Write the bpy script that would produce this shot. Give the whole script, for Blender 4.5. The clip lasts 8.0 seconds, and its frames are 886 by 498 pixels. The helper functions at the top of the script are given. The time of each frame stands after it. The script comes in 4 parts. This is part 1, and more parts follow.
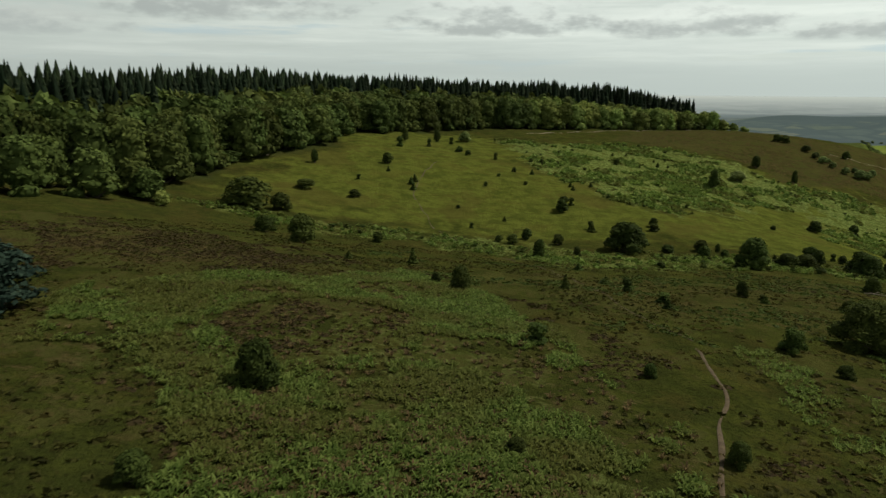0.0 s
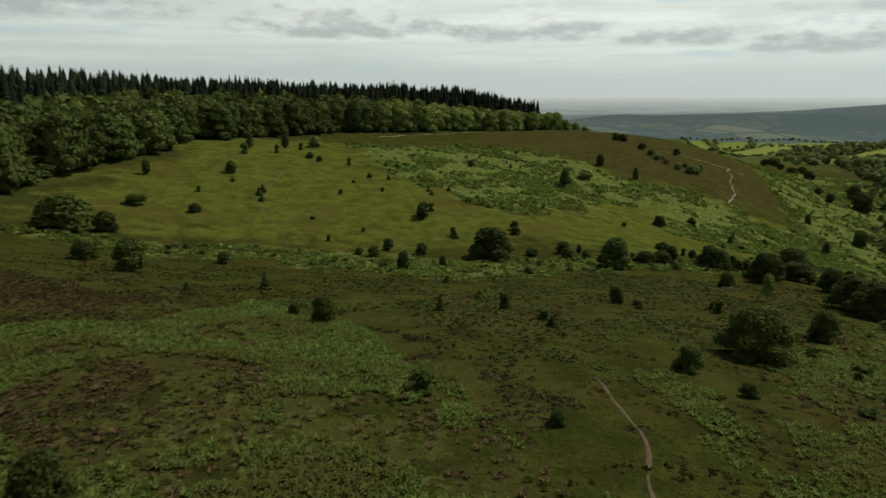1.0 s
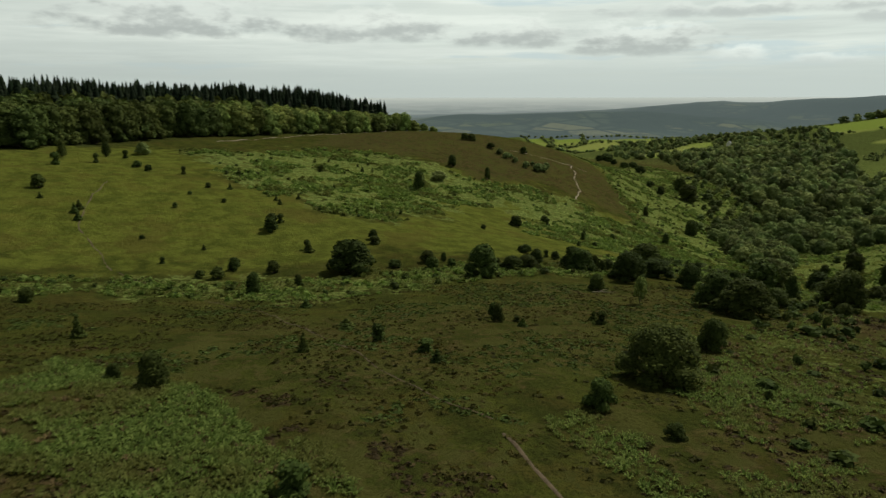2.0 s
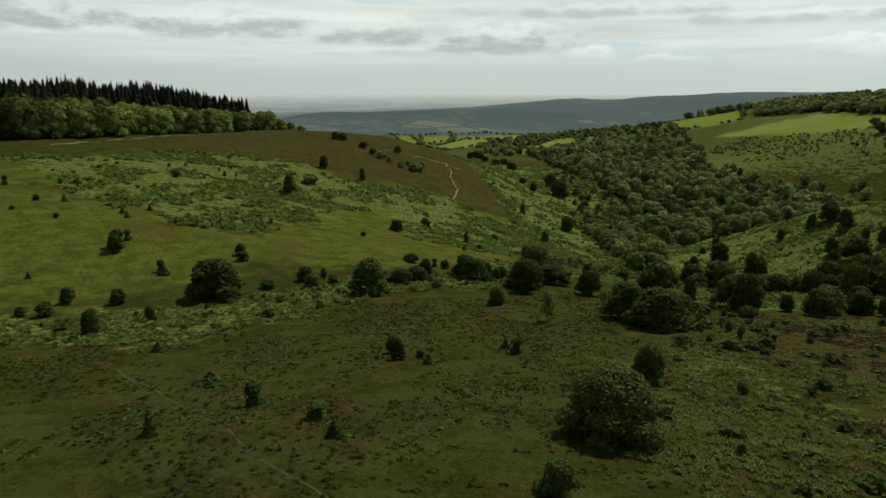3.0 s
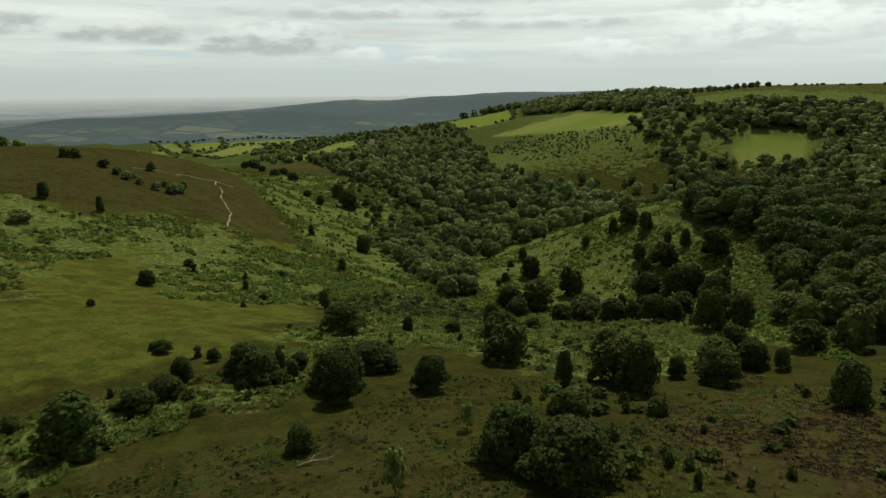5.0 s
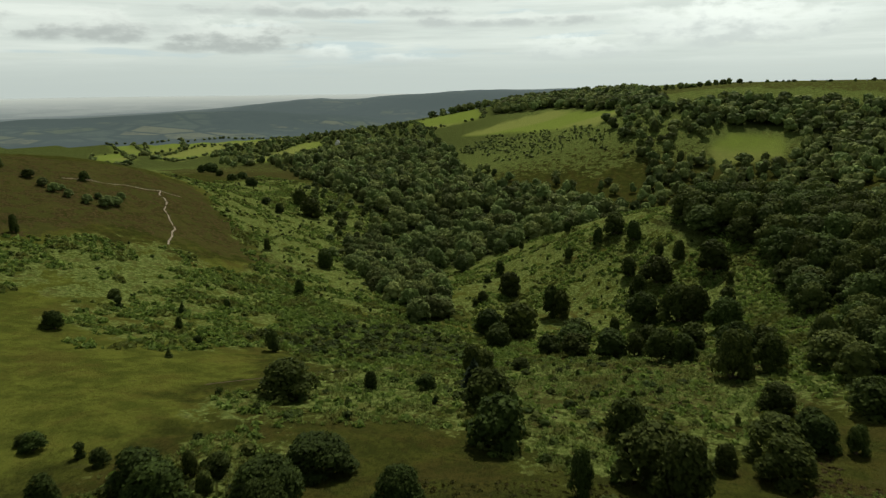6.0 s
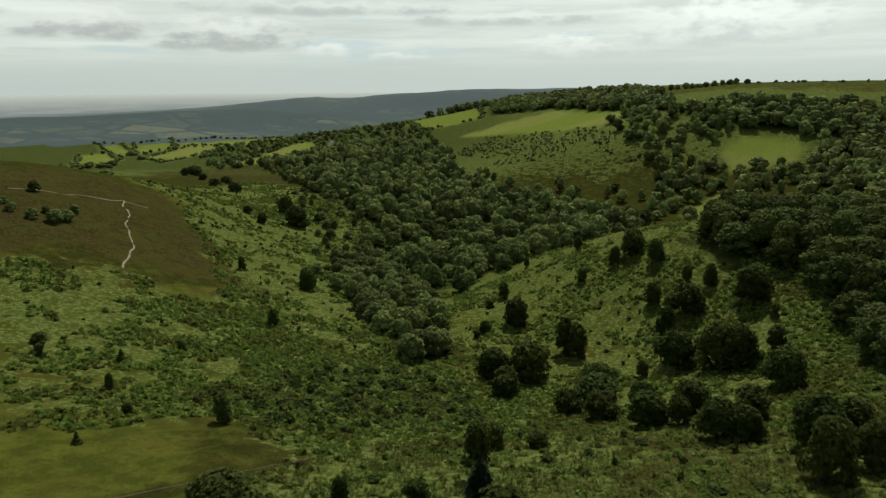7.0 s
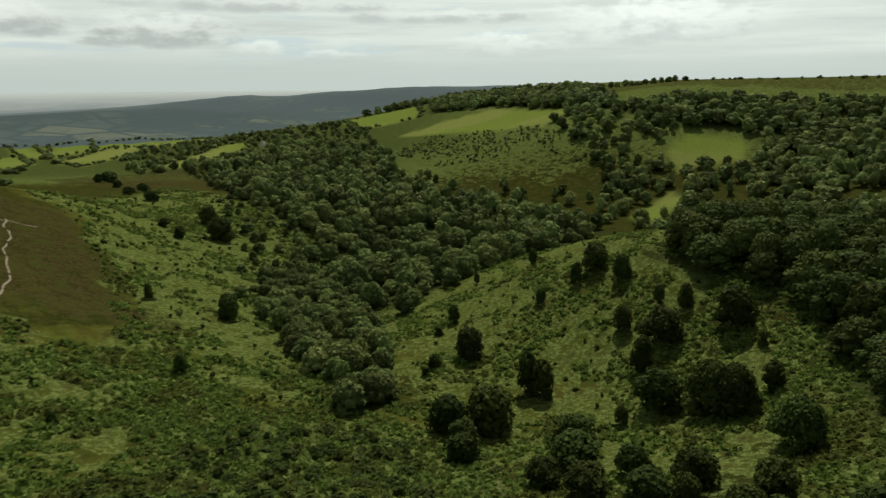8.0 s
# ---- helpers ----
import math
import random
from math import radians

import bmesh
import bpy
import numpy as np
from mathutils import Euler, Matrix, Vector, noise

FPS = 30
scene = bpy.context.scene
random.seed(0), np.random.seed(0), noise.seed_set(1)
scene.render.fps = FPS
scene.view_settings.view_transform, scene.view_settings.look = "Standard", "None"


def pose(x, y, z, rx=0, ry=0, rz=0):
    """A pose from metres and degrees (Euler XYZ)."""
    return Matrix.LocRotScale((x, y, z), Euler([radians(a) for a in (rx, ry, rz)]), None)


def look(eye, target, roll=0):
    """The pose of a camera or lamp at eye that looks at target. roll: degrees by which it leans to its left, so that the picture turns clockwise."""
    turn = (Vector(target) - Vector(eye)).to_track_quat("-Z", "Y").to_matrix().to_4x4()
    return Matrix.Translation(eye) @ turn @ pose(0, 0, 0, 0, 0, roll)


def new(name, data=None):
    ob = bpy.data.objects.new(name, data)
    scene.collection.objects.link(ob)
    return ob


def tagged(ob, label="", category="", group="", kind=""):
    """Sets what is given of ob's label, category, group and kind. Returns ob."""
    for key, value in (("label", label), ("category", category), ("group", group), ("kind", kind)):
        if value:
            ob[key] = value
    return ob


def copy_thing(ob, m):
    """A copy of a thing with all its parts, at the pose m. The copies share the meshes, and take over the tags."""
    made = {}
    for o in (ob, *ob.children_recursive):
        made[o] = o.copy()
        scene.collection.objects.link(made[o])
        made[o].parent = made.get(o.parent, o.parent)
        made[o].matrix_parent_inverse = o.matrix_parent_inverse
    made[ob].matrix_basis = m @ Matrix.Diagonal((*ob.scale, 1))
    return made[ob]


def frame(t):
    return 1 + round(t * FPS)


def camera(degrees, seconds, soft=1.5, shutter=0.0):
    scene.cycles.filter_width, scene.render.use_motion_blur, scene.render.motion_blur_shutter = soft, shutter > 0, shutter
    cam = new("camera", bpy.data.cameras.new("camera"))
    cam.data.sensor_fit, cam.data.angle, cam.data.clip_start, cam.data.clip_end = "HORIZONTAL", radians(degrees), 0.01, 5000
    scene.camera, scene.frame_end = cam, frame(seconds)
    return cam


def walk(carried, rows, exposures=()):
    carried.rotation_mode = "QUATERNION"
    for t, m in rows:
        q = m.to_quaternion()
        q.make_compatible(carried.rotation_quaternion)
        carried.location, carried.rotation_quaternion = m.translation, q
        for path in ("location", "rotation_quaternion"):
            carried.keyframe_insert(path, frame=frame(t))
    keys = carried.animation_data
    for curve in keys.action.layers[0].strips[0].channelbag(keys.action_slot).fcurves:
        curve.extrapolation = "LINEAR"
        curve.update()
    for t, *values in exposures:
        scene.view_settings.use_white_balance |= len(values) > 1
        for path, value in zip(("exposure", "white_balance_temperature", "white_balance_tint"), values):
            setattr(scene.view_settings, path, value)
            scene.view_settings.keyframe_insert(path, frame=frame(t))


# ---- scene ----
cam = camera(65.9, 8.0, soft=1.4, shutter=0.25)
PATH = [
    (0, (-0.148, -1.491, 60.967), (-0.148, 0.456, 60.508), 0.4),
    (0.5, (-0.451, 3.552, 60.877), (-0.268, 5.491, 60.422), 0.3),
    (1, (-0.385, 8.952, 60.807), (0.033, 10.855, 60.357), 0.1),
    (1.5, (0.101, 14.625, 60.672), (0.736, 16.468, 60.224), -0.0),
    (2, (1.271, 20.857, 60.613), (2.1, 22.621, 60.165), -0.1),
    (2.2, (2.049, 23.525, 60.583), (2.947, 25.255, 60.132), -0.2),
    (3.3, (8.765, 39.647, 60.203), (9.999, 41.155, 59.75), -0.1),
    (3.5, (10.82, 42.929, 60.209), (12.109, 44.39, 59.758), -0.3),
    (4, (17.802, 52.027, 60.392), (19.228, 53.354, 59.94), -0.4),
    (4.5, (25.892, 60.877, 60.596), (27.421, 62.085, 60.143), -0.3),
    (5, (35.206, 69.336, 60.822), (36.789, 70.471, 60.368), -0.4),
    (5.2, (39.332, 72.55, 60.864), (40.935, 73.656, 60.408), -0.4),
    (6.3, (64.577, 89.688, 61.223), (66.209, 90.747, 60.762), -0.6),
    (6.5, (69.666, 93.02, 61.254), (71.3, 94.078, 60.791), -0.5),
    (7, (83.405, 101.837, 61.406), (85.04, 102.891, 60.943), -0.4),
    (7.5, (96.32, 110.081, 61.504), (97.969, 111.115, 61.041), -0.4),
    (8, (107.828, 117.311, 61.47), (109.549, 118.216, 60.999), -0.5),
]
walk(cam, [(t, look(eye, target, roll)) for t, eye, target, roll in PATH])

# ---- world and sun ----
SUN_HEADING, SUN_HEIGHT = 73.0, 53.0


def sky_world():
    w = bpy.data.worlds.new("cloudy_sky")
    scene.world = w
    w.use_nodes = True
    n, l = w.node_tree.nodes, w.node_tree.links
    n.clear()

    def calc(op, a, b=None, c=None):
        m = n.new("ShaderNodeMath")
        m.operation = op
        for i, v in enumerate((a, b, c)):
            if v is None:
                continue
            if isinstance(v, (int, float)):
                m.inputs[i].default_value = v
            else:
                l.new(v, m.inputs[i])
        return m.outputs[0]

    def ramp(fac, stops):
        r = n.new("ShaderNodeValToRGB")
        r.color_ramp.interpolation = "EASE"
        while len(r.color_ramp.elements) < len(stops):
            r.color_ramp.elements.new(0.5)
        for e, (p, c) in zip(r.color_ramp.elements, stops):
            e.position, e.color = p, (*c, 1)
        l.new(fac, r.inputs[0])
        return r.outputs[0]

    def mix(fac, a, b):
        m = n.new("ShaderNodeMix")
        m.data_type = "RGBA"
        for sock, v in ((m.inputs[0], fac), (m.inputs[6], a), (m.inputs[7], b)):
            if isinstance(v, float):
                sock.default_value = v
            elif isinstance(v, tuple):
                sock.default_value = (*v, 1)
            else:
                l.new(v, sock)
        return m.outputs[2]

    tc = n.new("ShaderNodeTexCoord")
    sep = n.new("ShaderNodeSeparateXYZ")
    l.new(tc.outputs["Generated"], sep.inputs[0])
    up = calc("MAXIMUM", sep.outputs[2], 0.0)
    lift = calc("ADD", up, 0.035)
    flat = n.new("ShaderNodeCombineXYZ")
    l.new(calc("DIVIDE", sep.outputs[0], lift), flat.inputs[0])
    l.new(calc("DIVIDE", sep.outputs[1], lift), flat.inputs[1])

    def clouds(scale, detail, off, rough=0.55):
        mp = n.new("ShaderNodeMapping")
        mp.inputs["Location"].default_value = off
        mp.inputs["Rotation"].default_value = (0, 0, radians(28))
        mp.inputs["Scale"].default_value = (scale, scale * 0.8, scale)
        l.new(flat.outputs[0], mp.inputs[0])
        t = n.new("ShaderNodeTexNoise")
        t.inputs["Scale"].default_value = 1.0
        t.inputs["Detail"].default_value = detail
        t.inputs["Roughness"].default_value = rough
        l.new(mp.outputs[0], t.inputs["Vector"])
        return t.outputs["Fac"]

    sky = n.new("ShaderNodeTexSky")
    sky.sky_type, sky.sun_disc = "NISHITA", False
    sky.sun_elevation, sky.sun_rotation = radians(SUN_HEIGHT), radians(SUN_HEADING)
    blue = n.new("ShaderNodeVectorMath")
    blue.operation = "SCALE"
    l.new(sky.outputs[0], blue.inputs[0])
    blue.inputs["Scale"].default_value = 0.10
    gaps = ramp(clouds(0.5, 6, (7.3, 4.1, 2)), [(0.54, (0, 0, 0)), (0.66, (0.7, 0.7, 0.7))])
    low = ramp(clouds(0.42, 8, (3.1, 1.7, 0), 0.6), [(0.36, (0.50, 0.545, 0.54)), (0.46, (0.60, 0.65, 0.64)), (0.60, (0.82, 0.87, 0.84))])
    deck = mix(gaps, low, blue.outputs[0])

    def bank(sx, sz, off, detail=7):
        mp = n.new("ShaderNodeMapping")
        mp.inputs["Location"].default_value = off
        mp.inputs["Scale"].default_value = (sx, sx, sz)
        l.new(tc.outputs["Generated"], mp.inputs[0])
        t = n.new("ShaderNodeTexNoise")
        t.inputs["Scale"].default_value, t.inputs["Detail"].default_value, t.inputs["Roughness"].default_value = 1.0, detail, 0.58
        l.new(mp.outputs[0], t.inputs["Vector"])
        return t.outputs["Fac"]

    # long thin streaks of high cloud with a little blue between them
    streaks = ramp(bank(2.0, 34.0, (1.3, 0.4, 0.2)), [(0.36, (0.58, 0.63, 0.615)), (0.50, (0.68, 0.735, 0.71)), (0.66, (0.82, 0.87, 0.835))])
    deck = mix(0.8, deck, streaks)
    deck = mix(ramp(bank(2.6, 30.0, (4.3, 2.4, 1.2)), [(0.57, (0, 0, 0)), (0.66, (0.7, 0.7, 0.7))]), deck, (0.54, 0.655, 0.71))
    heading = calc("ARCTAN2", sep.outputs[0], sep.outputs[1])
    broad, small = bank(7.0, 34.0, (2.2, 7.1, 0.3), 4), bank(24.0, 60.0, (0.7, 3.3, 5.1), 6)
    ragged = calc("ADD", calc("MULTIPLY", calc("SUBTRACT", broad, 0.5), 0.010), calc("MULTIPLY", calc("SUBTRACT", small, 0.5), 0.006))
    across = calc("ADD", heading, calc("MULTIPLY", ragged, 3.0))
    aloft = calc("ADD", sep.outputs[2], ragged)
    # flat-based clouds: heading, height of the base, half-width, rise, sag (degrees), tone of the base, tone of the top
    for head, base, half, top, sag, dim, fair in (
        (4.5, 4.9, 11.0, 4.2, 1.1, 0.46, 0.98), (19, 4.5, 9.0, 2.4, 0.9, 0.46, 0.88), (31.5, 4.1, 7.0, 2.0, 0.9, 0.45, 0.86),
        (40.8, 3.5, 7.0, 2.5, 0.95, 0.42, 0.95), (-17, 6.0, 12.0, 2.8, 1.4, 0.48, 0.84), (-30, 4.2, 7.0, 1.5, 0.9, 0.54, 0.72),
        (49, 5.8, 13.0, 0.9, 0.7, 0.50, 0.82), (63, 5.0, 11.0, 0.8, 0.6, 0.52, 0.84), (57, 7.2, 16.0, 1.2, 0.8, 0.54, 0.90),
        (48, 2.35, 3.2, 1.1, 0.35, 0.64, 1.0), (53.6, 2.15, 4.6, 0.8, 0.35, 0.62, 0.95), (68, 2.5, 6.5, 1.6, 0.6, 0.62, 0.98), (79, 3.7, 11.0, 3.4, 1.2, 0.60, 1.05),
    ):
        side = calc("DIVIDE", calc("SUBTRACT", across, radians(head)), radians(half))
        rise_ = calc("SUBTRACT", aloft, radians(base))
        tall = calc("MAXIMUM", calc("DIVIDE", rise_, radians(top)), calc("DIVIDE", rise_, -radians(sag)))
        body = calc("ADD", calc("ADD", calc("MULTIPLY", side, side), calc("MULTIPLY", tall, tall)), calc("MULTIPLY_ADD", small, 2.6, -1.2))
        lit = ramp(calc("MULTIPLY_ADD", rise_, 0.9 / radians(top), calc("MULTIPLY_ADD", small, 1.6, -0.50)), [(0.05, (dim, dim * 1.075, dim * 1.07)), (1.0, (fair, fair * 1.05, fair * 1.015))])
        deck = mix(ramp(body, [(0.0, (0.9, 0.9, 0.9)), (1.15, (0, 0, 0))]), deck, lit)
    haze = ramp(up, [(0.0, (1, 1, 1)), (0.022, (0.85, 0.85, 0.85)), (0.045, (0.30, 0.30, 0.30)), (0.075, (0, 0, 0))])
    over = ramp(up, [(0.22, (1, 1, 1)), (0.6, (0.36, 0.37, 0.38))])
    deep = n.new("ShaderNodeVectorMath")
    deep.operation = "MULTIPLY"
    l.new(deck, deep.inputs[0])
    l.new(over, deep.inputs[1])
    full = mix(haze, deep.outputs[0], (0.53, 0.585, 0.575))
    # the veil of cloud is a little brighter and warmer towards the sun
    towards = calc("ADD", calc("MULTIPLY", sep.outputs[0], 0.20), calc("MULTIPLY", sep.outputs[1], 0.05))
    veil = n.new("ShaderNodeVectorMath")
    veil.operation = "MULTIPLY"
    l.new(full, veil.inputs[0])
    veil.inputs[1].default_value = (0.975, 1.0, 0.95)
    bright = n.new("ShaderNodeVectorMath")
    bright.operation = "SCALE"
    l.new(veil.outputs[0], bright.inputs[0])
    l.new(calc("ADD", towards, 0.87), bright.inputs["Scale"])
    bg = n.new("ShaderNodeBackground")
    l.new(bright.outputs[0], bg.inputs[0])
    bg.inputs[1].default_value = 1.0
    out = n.new("ShaderNodeOutputWorld")
    l.new(bg.outputs[0], out.inputs[0])


sky_world()
sun = new("sun", bpy.data.lights.new("sun", "SUN"))
sun.data.energy, sun.data.angle, sun.data.color = 4.1, radians(2.5), (1.0, 0.93, 0.80)
sh, se = radians(SUN_HEADING), radians(SUN_HEIGHT)
sun.matrix_world = look((0, 0, 300), (-300 * math.sin(sh) * math.cos(se), -300 * math.cos(sh) * math.cos(se), 300 - 300 * math.sin(se)))


# ---- materials ----
class Nodes:
    """A small builder for node materials."""

    def __init__(self, name, rough=0.85):
        self.mat = bpy.data.materials.new(name)
        self.mat.use_nodes = True
        self.n, self.l = self.mat.node_tree.nodes, self.mat.node_tree.links
        self.bsdf = self.n["Principled BSDF"]
        self.bsdf.inputs["Roughness"].default_value = rough
        self.bsdf.inputs["Specular IOR Level"].default_value = 0.25
        self.place = self.n.new("ShaderNodeNewGeometry").outputs["Position"]

    def put(self, sock, v):
        if isinstance(v, (int, float)):
            sock.default_value = v
        elif isinstance(v, tuple):
            sock.default_value = (*v, 1)
        else:
            self.l.new(v, sock)

    def noise(self, scale, detail=4.0, rough=0.55):
        t = self.n.new("ShaderNodeTexNoise")
        t.inputs["Scale"].default_value, t.inputs["Detail"].default_value = scale, detail
        t.inputs["Roughness"].default_value = rough
        self.l.new(self.place, t.inputs["Vector"])
        return t.outputs["Fac"]

    def calc(self, op, a, b=0.0):
        m = self.n.new("ShaderNodeMath")
        m.operation = op
        self.put(m.inputs[0], a)
        self.put(m.inputs[1], b)
        return m.outputs[0]

    def span(self, v, lo, hi, to0=0.0, to1=1.0):
        m = self.n.new("ShaderNodeMapRange")
        m.interpolation_type = "SMOOTHSTEP"
        for i, s in enumerate((v, lo, hi, to0, to1)):
            self.put(m.inputs[i], s)
        return m.outputs[0]

    def mix(self, fac, a, b):
        m = self.n.new("ShaderNodeMix")
        m.data_type = "RGBA"
        self.put(m.inputs[0], fac)
        self.put(m.inputs[6], a)
        self.put(m.inputs[7], b)
        return m.outputs[2]

    def attribute(self, name):
        a = self.n.new("ShaderNodeAttribute")
        a.attribute_name = name
        return a.outputs["Fac"]

    def bump(self, height, strength, distance):
        b = self.n.new("ShaderNodeBump")
        b.inputs["Strength"].default_value, b.inputs["Distance"].default_value = strength, distance
        self.l.new(height, b.inputs["Height"])
        self.l.new(b.outputs[0], self.bsdf.inputs["Normal"])

    def colour(self, c):
        self.put(self.bsdf.inputs["Base Color"], c)
        return self.mat


def ground_material():
    m = Nodes("moorland_turf", 0.95)
    m.bsdf.inputs["Specular IOR Level"].default_value = 0.0
    fine, mid, patch, big = m.noise(3.4, 6, 0.7), m.noise(0.9, 5, 0.65), m.noise(0.22, 6, 0.65), m.noise(0.045, 5, 0.6)
    tuft = m.noise(1.6, 7, 0.75)
    # moor grass, browner, and darkened in colour for the cloud-shaded foreground
    turf = m.mix(m.span(patch, 0.38, 0.62), (0.028, 0.034, 0.008), (0.048, 0.055, 0.011))
    turf = m.mix(m.span(m.noise(0.13, 6, 0.7), 0.47, 0.61, 0, 0.55), turf, (0.051, 0.041, 0.012))
    turf = m.mix(m.span(big, 0.50, 0.62, 0, 0.35), turf, (0.042, 0.050, 0.011))
    turf = m.mix(m.span(mid, 0.50, 0.62, 0, 0.65), turf, (0.023, 0.026, 0.007))
    turf = m.mix(m.span(fine, 0.50, 0.62, 0, 0.7), turf, (0.014, 0.015, 0.005))
    turf = m.mix(m.span(tuft, 0.42, 0.32, 0, 0.5), turf, (0.076, 0.074, 0.021))
    # greener pasture grass, with the slopes' sunlight put into its colour
    sunlit_sward = m.mix(m.span(patch, 0.38, 0.62), (0.047, 0.058, 0.011), (0.082, 0.094, 0.017))
    sunlit_sward = m.mix(m.span(m.noise(0.10, 6, 0.7), 0.50, 0.64, 0, 0.5), sunlit_sward, (0.078, 0.072, 0.016))
    sunlit_sward = m.mix(m.span(tuft, 0.50, 0.64, 0, 0.55), sunlit_sward, (0.048, 0.058, 0.010))
    sunlit_sward = m.mix(m.span(fine, 0.44, 0.32, 0, 0.4), sunlit_sward, (0.130, 0.145, 0.028))
    sunlit_sward = m.mix(m.span(m.noise(0.035, 6, 0.7), 0.52, 0.62, 0, 0.6), sunlit_sward, (0.062, 0.056, 0.014))
    sunlit_sward = m.mix(m.span(mid, 0.54, 0.64, 0, 0.5), sunlit_sward, (0.036, 0.042, 0.009))
    grass = m.mix(m.span(m.calc("ADD", m.attribute("sunlit_pasture"), m.calc("MULTIPLY", m.calc("SUBTRACT", patch, 0.5), 0.8)), 0.25, 0.8), turf, sunlit_sward)
    fern = m.mix(m.span(mid, 0.42, 0.58), (0.060, 0.083, 0.018), (0.126, 0.158, 0.045))
    fern = m.mix(m.span(tuft, 0.48, 0.60, 0, 0.6), fern, (0.024, 0.038, 0.009))
    fern = m.mix(m.span(patch, 0.54, 0.64, 0, 0.5), fern, (0.062, 0.052, 0.015))
    heath = m.mix(m.span(mid, 0.42, 0.60), (0.037, 0.029, 0.012), (0.064, 0.050, 0.020))
    heath = m.mix(m.span(tuft, 0.47, 0.60, 0, 0.7), heath, (0.017, 0.013, 0.006))
    heath = m.mix(m.span(patch, 0.45, 0.58, 0, 0.8), heath, (0.042, 0.048, 0.012))
    heath = m.mix(m.span(big, 0.52, 0.60, 0, 0.35), heath, (0.056, 0.056, 0.015))
    field = m.mix(m.span(m.noise(0.0055, 1), 0.44, 0.56), (0.120, 0.162, 0.030), (0.150, 0.172, 0.046))
    field = m.mix(m.span(patch, 0.42, 0.58, 0, 0.3), field, (0.098, 0.118, 0.030))
    rough = m.calc("MULTIPLY", m.calc("SUBTRACT", m.calc("ADD", m.calc("MULTIPLY", patch, 0.65), m.calc("MULTIPLY", mid, 0.35)), 0.5), 3.4)
    c = m.mix(m.span(m.calc("ADD", m.attribute("bracken"), rough), 0.40, 0.62), grass, fern)
    c = m.mix(m.span(m.calc("ADD", m.attribute("heather"), m.calc("MULTIPLY", rough, 1.1)), 0.40, 0.62), c, heath)
    # tree shade painted into the ground colour beneath the woods
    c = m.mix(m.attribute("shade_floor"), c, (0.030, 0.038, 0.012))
    c = m.mix(m.attribute("field"), c, field)
    m.bump(m.calc("ADD", m.calc("MULTIPLY", mid, 1.2), m.calc("MULTIPLY", fine, 0.6)), 1.0, 0.4)
    return m.colour(c)


def distant_material():
    """Woods and fields kilometres off, with the air's haze mixed into their colours."""
    m = Nodes("hazed_country", 1.0)
    m.bsdf.inputs["Specular IOR Level"].default_value = 0.0
    wood, line = m.noise(0.0034, 7, 0.66), m.noise(0.018, 5, 0.7)
    cells = m.n.new("ShaderNodeTexVoronoi")
    cells.inputs["Scale"].default_value = 0.0115
    m.l.new(m.place, cells.inputs["Vector"])
    tone = m.n.new("ShaderNodeSeparateColor")
    m.l.new(cells.outputs["Color"], tone.inputs[0])
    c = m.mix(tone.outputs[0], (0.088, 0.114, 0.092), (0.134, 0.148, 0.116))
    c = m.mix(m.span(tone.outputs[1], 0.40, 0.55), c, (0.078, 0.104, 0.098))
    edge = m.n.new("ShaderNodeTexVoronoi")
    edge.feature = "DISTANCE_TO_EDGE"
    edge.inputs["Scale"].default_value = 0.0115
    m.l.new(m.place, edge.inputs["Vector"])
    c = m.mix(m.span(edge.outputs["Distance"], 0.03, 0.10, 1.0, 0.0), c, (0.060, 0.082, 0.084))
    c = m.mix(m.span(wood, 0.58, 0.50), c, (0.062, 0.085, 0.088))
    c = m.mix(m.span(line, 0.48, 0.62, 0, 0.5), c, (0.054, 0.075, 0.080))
    # painted haze: blue-grey first, then paler with distance towards the skyline
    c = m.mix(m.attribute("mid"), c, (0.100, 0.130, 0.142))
    hazed_plain = m.mix(m.span(m.noise(0.004, 5, 0.7), 0.42, 0.60), (0.150, 0.185, 0.200), (0.200, 0.235, 0.245))
    c = m.mix(m.attribute("far"), c, hazed_plain)
    c = m.mix(m.attribute("rim_haze"), c, (0.385, 0.430, 0.435))
    return m.colour(c)


def leaf_material(name, dark, light, spread=0.6, through_light=0.22, patchy=0.0):
    m = Nodes(name, 0.7)
    info = m.calc("FRACT", m.calc("ADD", m.n.new("ShaderNodeObjectInfo").outputs["Random"], m.attribute("tint")))
    island = m.n.new("ShaderNodeNewGeometry").outputs["Random Per Island"]
    c = m.mix(m.span(island, 0.0, 1.0), dark, light)
    shade = m.span(info, 0.0, 1.0, 1 - spread * 0.5, 1 + spread * 0.5)
    h = m.n.new("ShaderNodeHueSaturation")
    m.put(h.inputs["Value"], shade)
    m.put(h.inputs["Hue"], m.span(m.calc("FRACT", m.calc("MULTIPLY", info, 7.3)), 0, 1, 0.480, 0.515))
    m.put(h.inputs["Color"], c)
    c = m.mix(m.span(m.noise(0.9, 3), 0.42, 0.62, 0, 0.5), h.outputs[0], dark)
    c = m.mix(m.span(m.noise(0.11, 4, 0.6), 0.46, 0.62, 0, patchy), c, (0.075, 0.062, 0.018))
    m.bsdf.inputs["Specular IOR Level"].default_value = 0.03
    glow = m.n.new("ShaderNodeBsdfTranslucent")
    warm = m.n.new("ShaderNodeHueSaturation")
    warm.inputs["Hue"].default_value, warm.inputs["Saturation"].default_value, warm.inputs["Value"].default_value = 0.495, 1.05, 1.25
    m.put(warm.inputs["Color"], c)
    m.put(glow.inputs["Color"], warm.outputs[0])
    both = m.n.new("ShaderNodeMixShader")
    both.inputs[0].default_value = through_light
